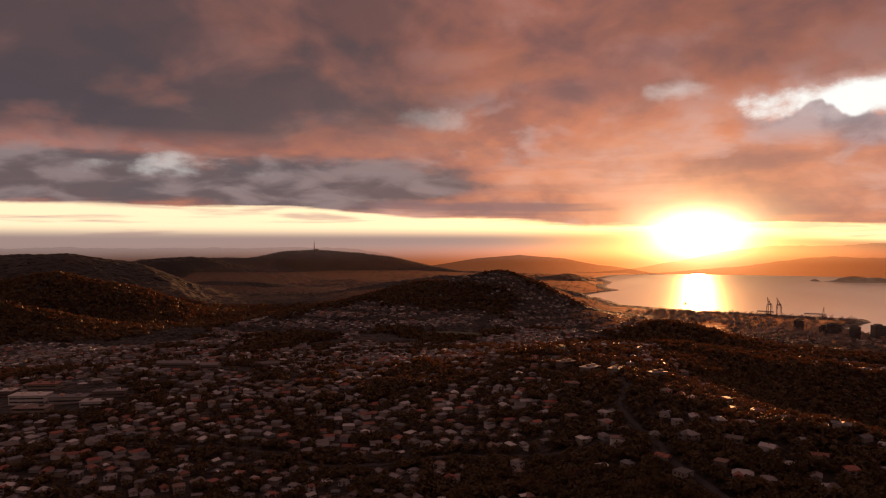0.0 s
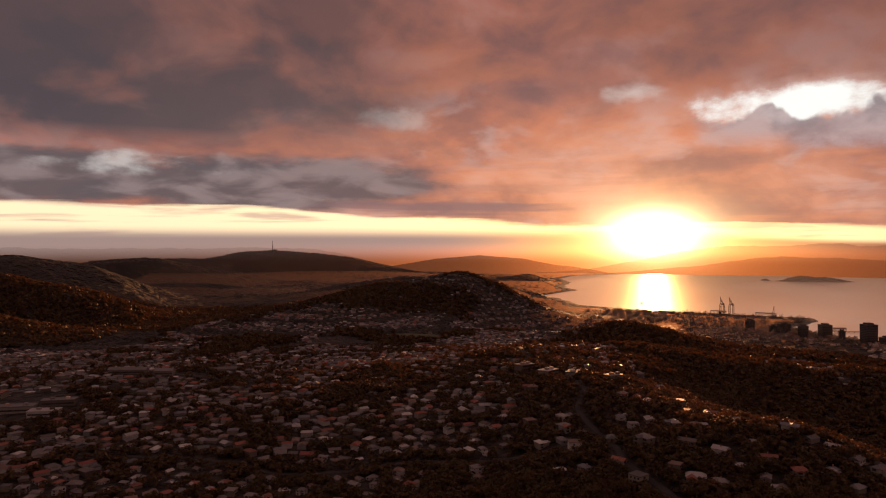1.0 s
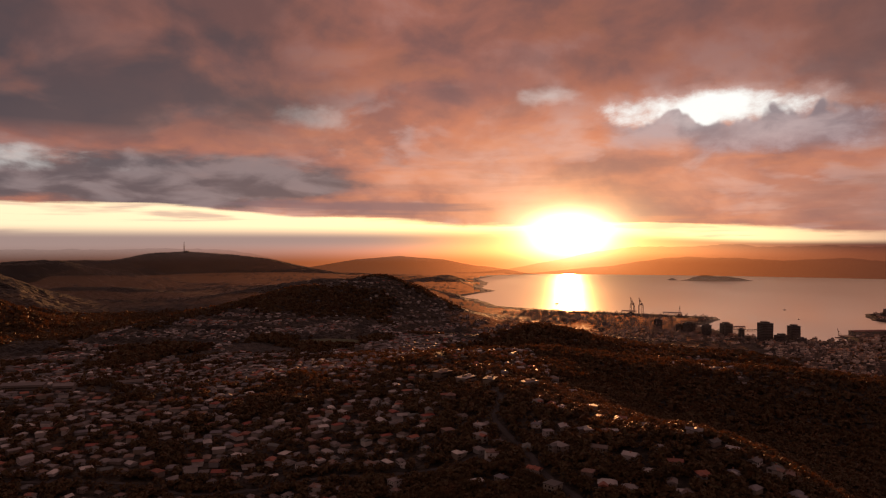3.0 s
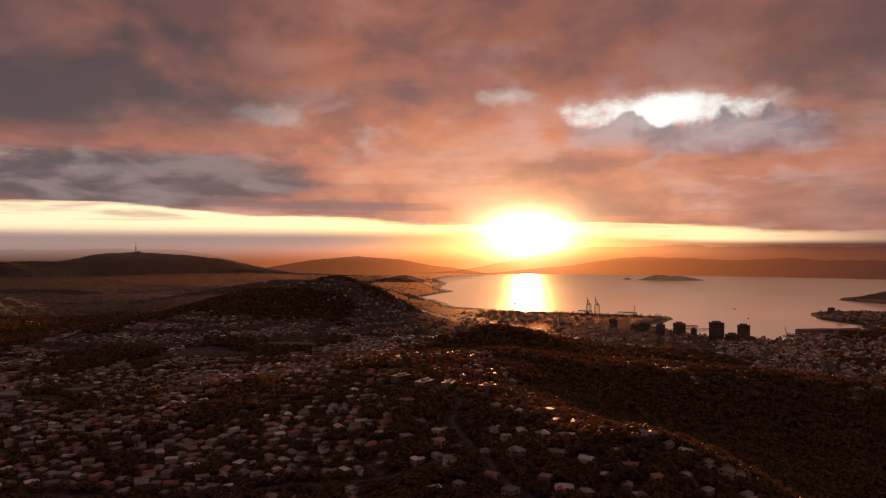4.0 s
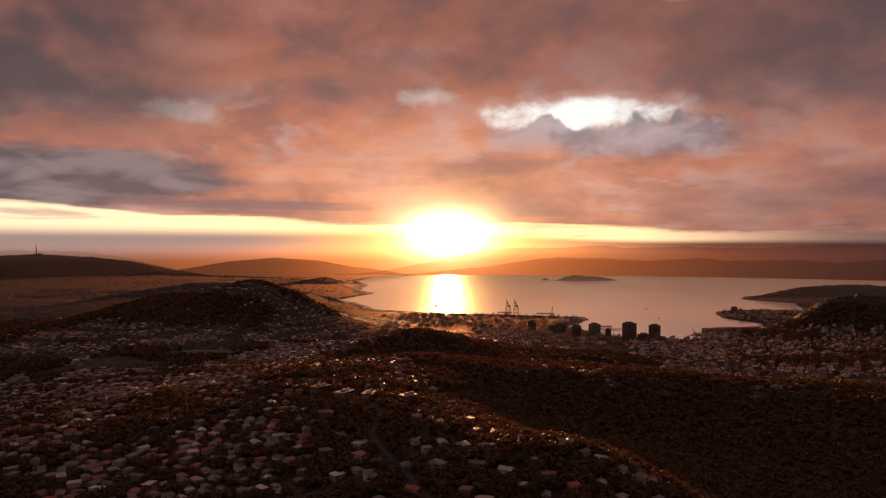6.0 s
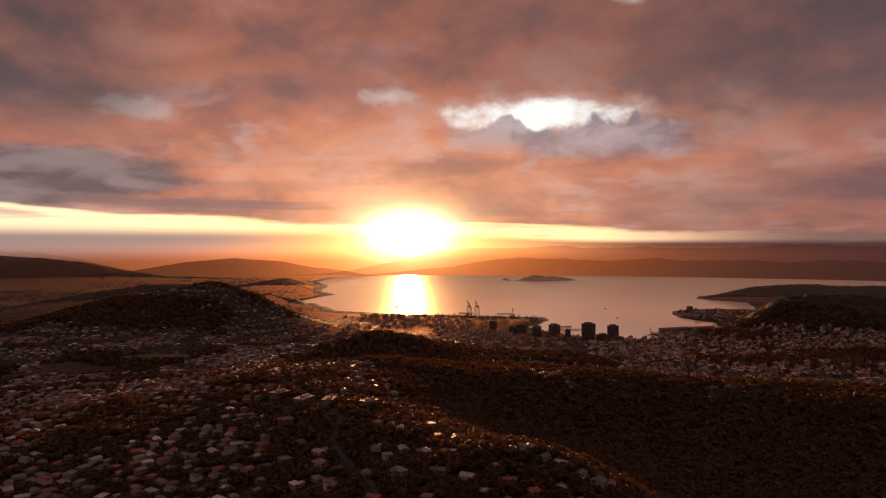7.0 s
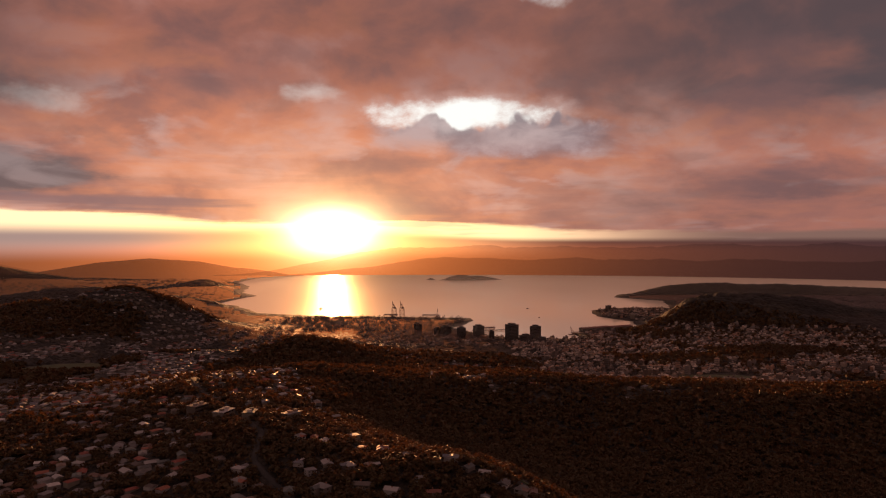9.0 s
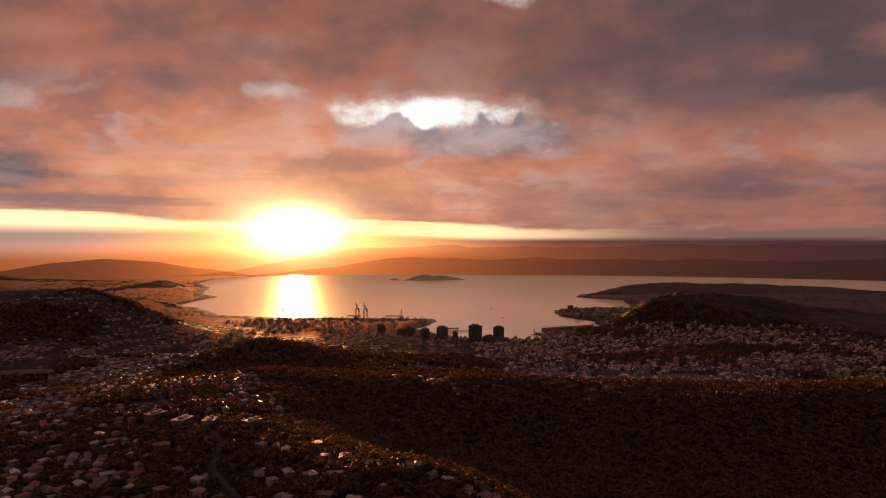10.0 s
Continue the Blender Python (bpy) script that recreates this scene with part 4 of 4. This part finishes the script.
def build_woods():
    rng = np.random.default_rng(71)
    allh = np.concatenate([near_houses, far_houses])
    cell = {}
    for hx, hy in allh:
        cell.setdefault((int(hx // 12), int(hy // 12)), []).append((hx, hy))

    def free(x, y):
        i, j = int(x // 12), int(y // 12)
        return all((x - hx) ** 2 + (y - hy) ** 2 > 42 for a in (i - 1, i, i + 1) for b in (j - 1, j, j + 1) for hx, hy in cell.get((a, b), ()))

    for d0, d1, count, clumps, leaves, leaf, big in ((225, 440, 13000, 5, 12, 0.16, 6.5), (440, 700, 19000, 4, 10, 0.19, 6.5), (700, 1080, 21000, 3, 8, 0.27, 7.5)):
        a = rng.uniform(radians(-52), radians(56), count)
        r = np.sqrt(rng.uniform(d0 * d0, d1 * d1, count)) 
        x, y = r * np.sin(a), r * np.cos(a)
        sd = coast_distance(x, y)
        wood = 1 - ((0.15 + 0.15 * smooth(-x, 40, 140)) if d1 < 800 else 0.74) * house_mask(x, y)
        wood = np.where(city_mask(x, y) > 0.4, 0.32, wood)
        keep = (sd > 38) & (rng.random(count) < wood) & road_clear(x, y, 5)
        x, y = x[keep], y[keep]
        ok = np.array([free(p, q) for p, q in zip(x, y)])
        x, y = x[ok], y[ok]
        me = woods_mesh(x, y, rng.uniform(0.6, 1.25, x.size) * big, rng, clumps, leaves, leaf, MAT_LEAF)
        tagged(new("woods", me), "dense dark native bush between and above the houses", "woods", kind="stuff")

    a, r = rng.uniform(radians(-50), radians(56), 90000), np.sqrt(rng.uniform(1050 ** 2, 1950 ** 2, 90000))
    x, y, az = r * np.sin(a), r * np.cos(a), np.degrees(a)
    # no leaves in the sunward sector, where transparent ground imitates haze
    outside_haze = 1 - smooth(az, -7, -3) * (1 - smooth(az, 24, 28)) * smooth(r, 1300, 1400)
    keep = (coast_distance(x, y) > 30) & (rng.random(x.size) < outside_haze * (1 - 1.15 * house_mask(x, y)) * np.where(city_mask(x, y) > 0.2, 0.1, 1.0)) & road_clear(x, y, 6)
    x, y = x[keep], y[keep]
    ok = np.array([free(p, q) for p, q in zip(x, y)])
    x, y = x[ok], y[ok]
    me = woods_mesh(x, y, rng.uniform(6, 11, x.size), rng, 3, 5, 0.42, MAT_LEAF)
    tagged(new("woods", me), "dark bush along the hilltops above the suburbs", "woods", kind="stuff")


build_woods()


# ---- city ----
def office_kind(k):
    rng = random.Random(700 + k)
    ob = new("office_building")
    w, d = rng.uniform(6.5, 13), rng.uniform(6, 10)
    floors = (1, 2, 2, 3, 2, 2, 3, 4, 1, 4, 3, 2, 5, 2)[k]
    h = floors * 3.4
    bm = bmesh.new()
    box(bm, -w / 2, -d / 2, -4, w / 2, d / 2, h)
    part("wall", bm, MAT_CONCRETE, ob)
    bm = bmesh.new()
    box(bm, -w / 2 - 0.05, -d / 2 - 0.05, h, w / 2 + 0.05, d / 2 + 0.05, h + 0.7)
    top = part("parapet", bm, MAT_CONCRETE, ob)
    bm = bmesh.new()
    a, b = rng.uniform(-0.3, 0), rng.uniform(-0.3, 0)
    box(bm, a * w, b * d, h + 0.7, a * w + 0.3 * w, b * d + 0.35 * d, h + 3.4)
    part("plant_room", bm, MAT_CONCRETE, top)
    for f in range(floors):
        bm = bmesh.new()
        z = f * 3.4 + 1.0
        box(bm, -w / 2 - 0.03, -d / 2 - 0.03, z, w / 2 + 0.03, d / 2 + 0.03, z + 1.1)
        part("window_band", bm, MAT_CITY_GLASS, ob)
    return ob


def build_city():
    kinds = [office_kind(k) for k in range(14)]
    wx, wy, rng = sites(-20, 1450, 850, 2100, 20, 81, 0.3)
    keep = (rng.random(wx.size) < city_mask(wx, wy) * 0.85) & road_clear(wx, wy, 12)
    wx, wy = wx[keep], wy[keep]
    order = np.argsort(np.hypot(wx, wy))
    wx, wy = wx[order], wy[order]
    wz = height(wx, wy)
    for x, y, z in zip(wx[:300], wy[:300], wz[:300]):
        t = 0.35 + 0.25 * math.sin(x / 300) + rng.choice([0, math.pi / 2])
        ob = copy_thing(kinds[rng.integers(len(kinds))], Matrix.Translation((x, y, z)) @ Matrix.Rotation(t, 4, "Z"))
        s = rng.uniform(0.6, 0.95)
        ob.scale = (s, s, s * rng.uniform(0.8, 1.25))
        tagged(ob, "pale concrete city block with rows of windows", "building", "city blocks by the harbour")
    for k in kinds:
        for o in (*k.children_recursive, k):
            bpy.data.objects.remove(o)
    # the rest of the blocks and the low sheds along the quays
    verts, faces = [], []
    wx2, wy2, rng = sites(-60, 1600, 850, 2150, 12.5, 83, 0.3)
    keep = (rng.random(wx2.size) < city_mask(wx2, wy2) * 0.62) & road_clear(wx2, wy2, 12)
    for x, y in [*zip(wx[300:], wy[300:]), *zip(wx2[keep], wy2[keep])]:
        t = 0.35 + 0.25 * math.sin(x / 300)
        c, s = math.cos(t), math.sin(t)
        w, d, h, z = rng.uniform(2.6, 6.2), rng.uniform(2.4, 4.6), rng.choice([2.6, 3, 3, 4, 5, 7]), height_at(x, y)
        for (a, b, e, f, g) in ((w, d, h, -3, 0), (w * 0.35, d * 0.4, h + 2.5, h, 2)):
            n = len(verts)
            for zz in (f, e):
                verts += [(x + g + c * p - s * q, y + s * p + c * q, z + zz) for p, q in ((-a, -b), (a, -b), (a, b), (-a, b))]
            faces += [[n + i for i in q] for q in ((4, 5, 6, 7), (0, 1, 5, 4), (1, 2, 6, 5), (2, 3, 7, 6), (3, 0, 4, 7))]
    me = mesh_from("city_blocks", verts, faces, MAT_CONCRETE_FAR)
    tagged(new("city_blocks", me), "low sheds and flat-roofed blocks packed along the quays", "buildings", kind="stuff")


build_city()


def tower(x, y, w, d, h, turn, label):
    ob = new("tower_block")
    z = height_at(x, y)
    bm = bmesh.new()
    box(bm, -w / 2, -d / 2, -4, w / 2, d / 2, h)
    part("wall", bm, MAT_DARK, ob)
    bm = bmesh.new()
    box(bm, -w / 2 - 0.4, -d / 2 - 0.4, h, w / 2 + 0.4, d / 2 + 0.4, h + 0.9)
    top = part("parapet", bm, MAT_DARK, ob)
    bm = bmesh.new()
    box(bm, -w * 0.3, -d * 0.3, h + 0.9, w * 0.25, d * 0.3, h + 3.8)
    part("plant_room", bm, MAT_DARK, top)
    floors = int(h / 3.3)
    for f in range(floors):
        bm = bmesh.new()
        zz = f * 3.3 + 1.1
        box(bm, -w / 2 - 0.08, -d / 2 - 0.08, zz, w / 2 + 0.08, d / 2 + 0.08, zz + 1.6)
        part("window_band", bm, MAT_CITY_GLASS, ob)
    ob.matrix_basis = pose(x, y, z, 0, 0, turn)
    tagged(ob, label, "building", "towers above the quay")


tower(486, 1586, 20, 20, 26, 12, "broad dark office tower silhouetted against the water")
tower(539, 1503, 22, 22, 37, 18, "tall dark office tower standing before the harbour")
tower(598, 1508, 18, 18, 31, 18, "slim dark office tower beside the waterfront")
for row in ((367, 1716, 15, 14, 19, 20), (403, 1657, 12, 12, 14, 15), (418, 1633, 23, 14, 21, 14), (446, 1594, 16, 14, 22, 16), (500, 1530, 9, 9, 20, 12), (563, 1480, 25, 14, 15, 20), (586, 1441, 14, 12, 13, 18)):
    tower(*row, "mid-height dark office block among the quayside towers")


def bar(bm, a, b, r):
    a, b = Vector(a), Vector(b)
    way = (b - a).normalized()
    side = way.orthogonal().normalized()
    other = way.cross(side)
    lo = [bm.verts.new(a + side * r * sx + other * r * sy) for sx, sy in ((-1, -1), (1, -1), (1, 1), (-1, 1))]
    hi = [bm.verts.new(b + side * r * sx + other * r * sy) for sx, sy in ((-1, -1), (1, -1), (1, 1), (-1, 1))]
    for i in range(4):
        bm.faces.new([lo[i], lo[(i + 1) % 4], hi[(i + 1) % 4], hi[i]])
    bm.faces.new(lo[::-1])
    bm.faces.new(hi)


def quay_crane(x, y, turn):
    crane = new("quay_crane")
    for px in (-6, 6):
        for py in (-5, 5):
            bm = bmesh.new()
            bar(bm, (px, py, -1), (px * 0.8, py, 26), 0.7)
            part("leg", bm, MAT_STEEL, crane)
    bm = bmesh.new()
    for py in (-5, 5):
        bar(bm, (-6, py, 8), (6, py, 8), 0.5)
        bar(bm, (-5.4, py, 20), (5.4, py, 20), 0.5)
    part("portal_beam", bm, MAT_STEEL, crane)
    bm = bmesh.new()
    bar(bm, (-12, 0, 26.5), (8, 0, 26.5), 1.1)
    part("girder", bm, MAT_STEEL, crane)
    bm = bmesh.new()
    bar(bm, (8, 0, 26.5), (15, 0, 46), 0.8)
    part("raised_boom", bm, MAT_STEEL, crane)
    bm = bmesh.new()
    bar(bm, (4.5, -4, 26), (2.5, 0, 39), 0.6)
    bar(bm, (4.5, 4, 26), (2.5, 0, 39), 0.6)
    bar(bm, (2.5, 0, 38.5), (-11, 0, 27.2), 0.35)
    bar(bm, (2.5, 0, 38.5), (14, 0, 44), 0.3)
    part("mast_frame", bm, MAT_STEEL, crane)
    bm = bmesh.new()
    box(bm, -10, -2.2, 27.7, -4, 2.2, 31)
    part("machine_house", bm, MAT_STEEL, crane)
    crane.matrix_basis = pose(x, y, height_at(x, y), 0, 0, turn)
    tagged(crane, "tall steel container crane with its boom raised on the wharf", "crane", "cranes on the container wharf")


quay_crane(372, 2080, 100)
quay_crane(395, 2074, 100)


def build_mast():
    x, y = -1665, 3523
    z = height_at(x, y)
    mast = new("radio_mast")
    bm = bmesh.new()
    bar(bm, (0, 0, -4), (0, 0, 30), 1.8)
    part("lower_shaft", bm, MAT_STEEL, mast)
    bm = bmesh.new()
    bar(bm, (0, 0, 30), (0, 0, 52), 0.9)
    part("upper_shaft", bm, MAT_STEEL, mast)
    bm = bmesh.new()
    for zz in (20, 29, 38):
        box(bm, -2.6, -2.6, zz, 2.6, 2.6, zz + 0.8)
    part("platform", bm, MAT_STEEL, mast)
    mast.matrix_basis = pose(x, y, z)
    tagged(mast, "slender steel broadcasting mast on the hilltop", "mast")
    hut = new("transmitter_hut")
    bm = bmesh.new()
    box(bm, 0, -5, -3, 18, 5, 6)
    part("wall", bm, MAT_DARK, hut)
    bm = bmesh.new()
    box(bm, -0.5, -5.5, 6, 18.5, 5.5, 6.6)
    part("roof", bm, MAT_DARK, hut)
    hut.matrix_basis = pose(x + 8, y, height_at(x + 16, y))
    tagged(hut, "low dark service building beside the mast", "building")


build_mast()


# ---- larger buildings, roads, quays and small things ----
def hall(x, y, w, d, h, turn, label, pitched=False, mat=None):
    """A long flat-roofed or low-pitched hall with a ribbon of windows."""
    ob = new("hall")
    bm = bmesh.new()
    box(bm, -w / 2, -d / 2, -5, w / 2, d / 2, h)
    part("wall", bm, mat or MAT_WALL, ob)
    bm = bmesh.new()
    if pitched:
        gable_roof(bm, -w / 2, -d / 2, w / 2, d / 2, h, 2.2)
    else:
        box(bm, -w / 2 - 0.5, -d / 2 - 0.5, h, w / 2 + 0.5, d / 2 + 0.5, h + 0.5)
    roof = part("roof", bm, MAT_ROOF, ob)
    for z in np.arange(1.0, h - 1.2, 3.1):
        bm = bmesh.new()
        box(bm, -w / 2 + 0.8, -d / 2 - 0.06, z, w / 2 - 0.8, d / 2 + 0.06, z + 1.3)
        part("window_band", bm, MAT_GLASS, ob)
    if not pitched:
        for i in range(2):
            bm = bmesh.new()
            px = (-0.25 + 0.45 * i) * w
            box(bm, px, -1.5, h + 0.5, px + 3, 1.5, h + 2)
            part("roof_vent", bm, MAT_CONCRETE, roof)
    ob.matrix_basis = pose(x, y, height_at(x, y) + 0.3, 0, 0, turn)
    tagged(ob, label, "building", "halls among the houses")


for row in ((-528, 532, 26, 15, 6.5, 20), (-556, 514, 20, 13, 5.0, 20), (-500, 488, 30, 15, 7.0, 18), (-458, 486, 30, 12, 4.5, 22), (-424, 478, 22, 12, 4.0, 20), (-462, 452, 26, 14, 5.5, 20), (-434, 506, 26, 10, 4.2, 24)):
    hall(*row, "flat-roofed pale school hall among the houses")
for row in ((-458, 630, 38, 9, 4.0, 14), (-416, 628, 18, 9, 4.0, 16), (-373, 662, 30, 7, 3.6, 30)):
    hall(*row, "long low hall with a pale metal roof", True)
for row in ((-34, 618, 17, 10, 5.5, 60), (-12, 592, 14, 9, 5.0, 75), (20, 572, 13, 8, 4.6, 40), (-58, 652, 16, 10, 5.8, 50)):
    hall(*row, "two-storey pale building by the ridge road")


def draped(name, points, width, mat, label, category, lift=0.35):
    """A strip laid over the ground along a smooth line."""
    p = np.array(points, dtype=float)
    t = np.linspace(0, len(p) - 1, 24 * (len(p) - 1) + 1)
    k = np.arange(len(p))
    x, y = np.interp(t, k, p[:, 0]), np.interp(t, k, p[:, 1])
    for _ in range(14):
        x[1:-1] = (x[:-2] + 2 * x[1:-1] + x[2:]) / 4
        y[1:-1] = (y[:-2] + 2 * y[1:-1] + y[2:]) / 4
    dx, dy = np.gradient(x), np.gradient(y)
    n = np.hypot(dx, dy)
    ox, oy = -dy / n * width / 2, dx / n * width / 2
    rows = []
    for f in (-1, -0.33, 0.33, 1):
        rows.append(np.stack([x + f * ox, y + f * oy, height(x + f * ox, y + f * oy) + lift], 1))
    edge = [rows[0] - (0, 0, 1.2), *rows, rows[-1] - (0, 0, 1.2)]
    verts = np.concatenate(edge).tolist()
    me = mesh_from(name, verts, grid_faces(len(edge), len(x)).tolist(), mat, True)
    tagged(new(name, me), label, category, kind="structure")


draped("road", ROADS[0], 4.4, MAT_ROAD, "grey asphalt street climbing the ridge between houses", "road")
draped("road", ROADS[1], 4.4, MAT_ROAD, "narrow asphalt street across the hillside", "road")
draped("road", ROADS[2], 6, MAT_ROAD, "suburban asphalt street curving below the hill", "road")
draped("track", ROADS[3], 5, MAT_GRASS, "grassy track along the edge of the wooded valley", "track")


def patch(x, y, a, b, turn, label):
    """A levelled lawn or playing field with a soft bank round it."""
    ang = np.linspace(0, 2 * np.pi, 40, endpoint=False)
    rim = 1 + 0.05 * np.sin(3 * ang)
    c, s = math.cos(radians(turn)), math.sin(radians(turn))
    rows = []
    for f, dz in ((0.01, 0.5), (0.6, 0.5), (0.95, 0.5), (1.05, -1.5)):
        u, v = f * a * rim * np.cos(ang), f * b * rim * np.sin(ang)
        px, py = x + c * u - s * v, y + s * u + c * v
        rows.append(np.stack([px, py, height(px, py) + dz], 1))
    me = mesh_from("lawn", np.concatenate(rows).tolist(), grid_faces(4, 40, True).tolist(), MAT_GRASS, True)
    tagged(new("lawn", me), label, "lawn", kind="structure")


patch(-300, 1165, 60, 30, 10, "dim green playing field under the hill")
patch(720, 1010, 70, 34, -20, "dim green sports ground at the edge of the city")


def wharf(x, y, length, width, turn, label, sheds):
    ob = new("wharf")
    bm = bmesh.new()
    box(bm, 0, -width / 2, 1.8, length, width / 2, 2.8)
    part("deck", bm, MAT_CONCRETE, ob)
    for i in range(int(length / 12)):
        for side in (-1, 1):
            bm = bmesh.new()
            bar(bm, (4 + 12 * i, side * (width / 2 - 1), -4), (4 + 12 * i, side * (width / 2 - 1), 1.8), 0.5)
            part("pile", bm, MAT_BARK, ob)
    ob.matrix_basis = pose(x, y, 0, 0, 0, turn)
    tagged(ob, label, "wharf", "wharves on the harbour")
    c, s = math.cos(radians(turn)), math.sin(radians(turn))
    for a, w, h in sheds:
        shed = new("wharf_shed")
        bm = bmesh.new()
        box(bm, -w / 2, -width * 0.32, 0, w / 2, width * 0.32, h)
        part("wall", bm, MAT_CONCRETE, shed)
        bm = bmesh.new()
        gable_roof(bm, -w / 2, -width * 0.32, w / 2, width * 0.32, h, 2.0)
        part("roof", bm, MAT_ROOF, shed)
        shed.matrix_basis = pose(x + c * a, y + s * a, 2.8, 0, 0, turn)
        tagged(shed, "long gabled wharf shed with a pale roof", "shed", "sheds on the wharves")


wharf(925, 1642, 192, 30, 192, "long timber wharf reaching into the inner harbour", ((50, 70, 9), (130, 80, 10)))
wharf(505, 1700, 90, 16, 5, "short concrete quay below the towers", ((40, 40, 6),))
wharf(330, 2068, 210, 26, -20, "container wharf under the cranes", ((30, 40, 8), (150, 50, 8)))


def boat(x, y, size, turn, label):
    ob = new("boat")
    bm = bmesh.new()
    rows = []
    for px, w, z in ((-1.0, 0.20, 0.25), (-0.4, 0.26, 0.22), (0.3, 0.22, 0.24), (1.0, 0.01, 0.32)):
        rows.append([bm.verts.new((px, -w, z)), bm.verts.new((px * 0.92, -w * 0.5, -0.06)), bm.verts.new((px * 0.92, w * 0.5, -0.06)), bm.verts.new((px, w, z))])
    for p, q in zip(rows, rows[1:]):
        for i in range(3):
            bm.faces.new([p[i], q[i], q[i + 1], p[i + 1]])
        bm.faces.new([p[3], q[3], q[0], p[0]])
    bm.faces.new(rows[0])
    part("hull", bm, MAT_WALL, ob)
    bm = bmesh.new()
    box(bm, -0.5, -0.15, 0.22, 0.15, 0.15, 0.48)
    part("cabin", bm, MAT_WALL, ob)
    bm = bmesh.new()
    bar(bm, (-0.1, 0, 0.48), (-0.1, 0, 1.1), 0.02)
    part("mast", bm, MAT_STEEL, ob)
    ob.matrix_basis = pose(x, y, 0, 0, 0, turn) @ Matrix.Scale(size, 4)
    tagged(ob, label, "boat", "boats on the harbour")


boat(790, 1960, 4.5, 40, "small white launch under way on the harbour")
boat(700, 1760, 4, 100, "small moored yacht with a bare mast")
boat(860, 2240, 4.5, 150, "small white fishing boat on open water")
boat(180, 2420, 6, 10, "small workboat off the container wharf")


def derrick(x, y, turn, size=1.0):
    ob = new("floating_derrick")
    bm = bmesh.new()
    box(bm, -12, -7, -1, 12, 7, 2.2)
    part("pontoon", bm, MAT_STEEL, ob)
    bm = bmesh.new()
    bar(bm, (-3, -3, 2.2), (6, 0, 34), 0.5)
    bar(bm, (-3, 3, 2.2), (6, 0, 34), 0.5)
    part("jib", bm, MAT_STEEL, ob)
    bm = bmesh.new()
    bar(bm, (-9, 0, 2.2), (-7, 0, 15), 0.5)
    bar(bm, (-7, 0, 15), (6, 0, 34), 0.2)
    part("stay", bm, MAT_STEEL, ob)
    bm = bmesh.new()
    box(bm, -10, -3, 2.2, -5, 3, 6)
    part("cabin", bm, MAT_STEEL, ob)
    ob.matrix_basis = pose(x, y, 0, 0, 0, turn) @ Matrix.Scale(size, 4)
    tagged(ob, "floating steel derrick moored off the wharf", "crane")


derrick(500, 2056, 60, 0.8)
derrick(726, 1592, 190, 0.6)

hall(1078, 2080, 16, 12, 17, 30, "white apartment block on the headland")
hall(1010, 1905, 30, 12, 9, 60, "pale waterfront building below the headland")
hall(1040, 1850, 22, 14, 12, 40, "pale waterfront apartments below the headland")
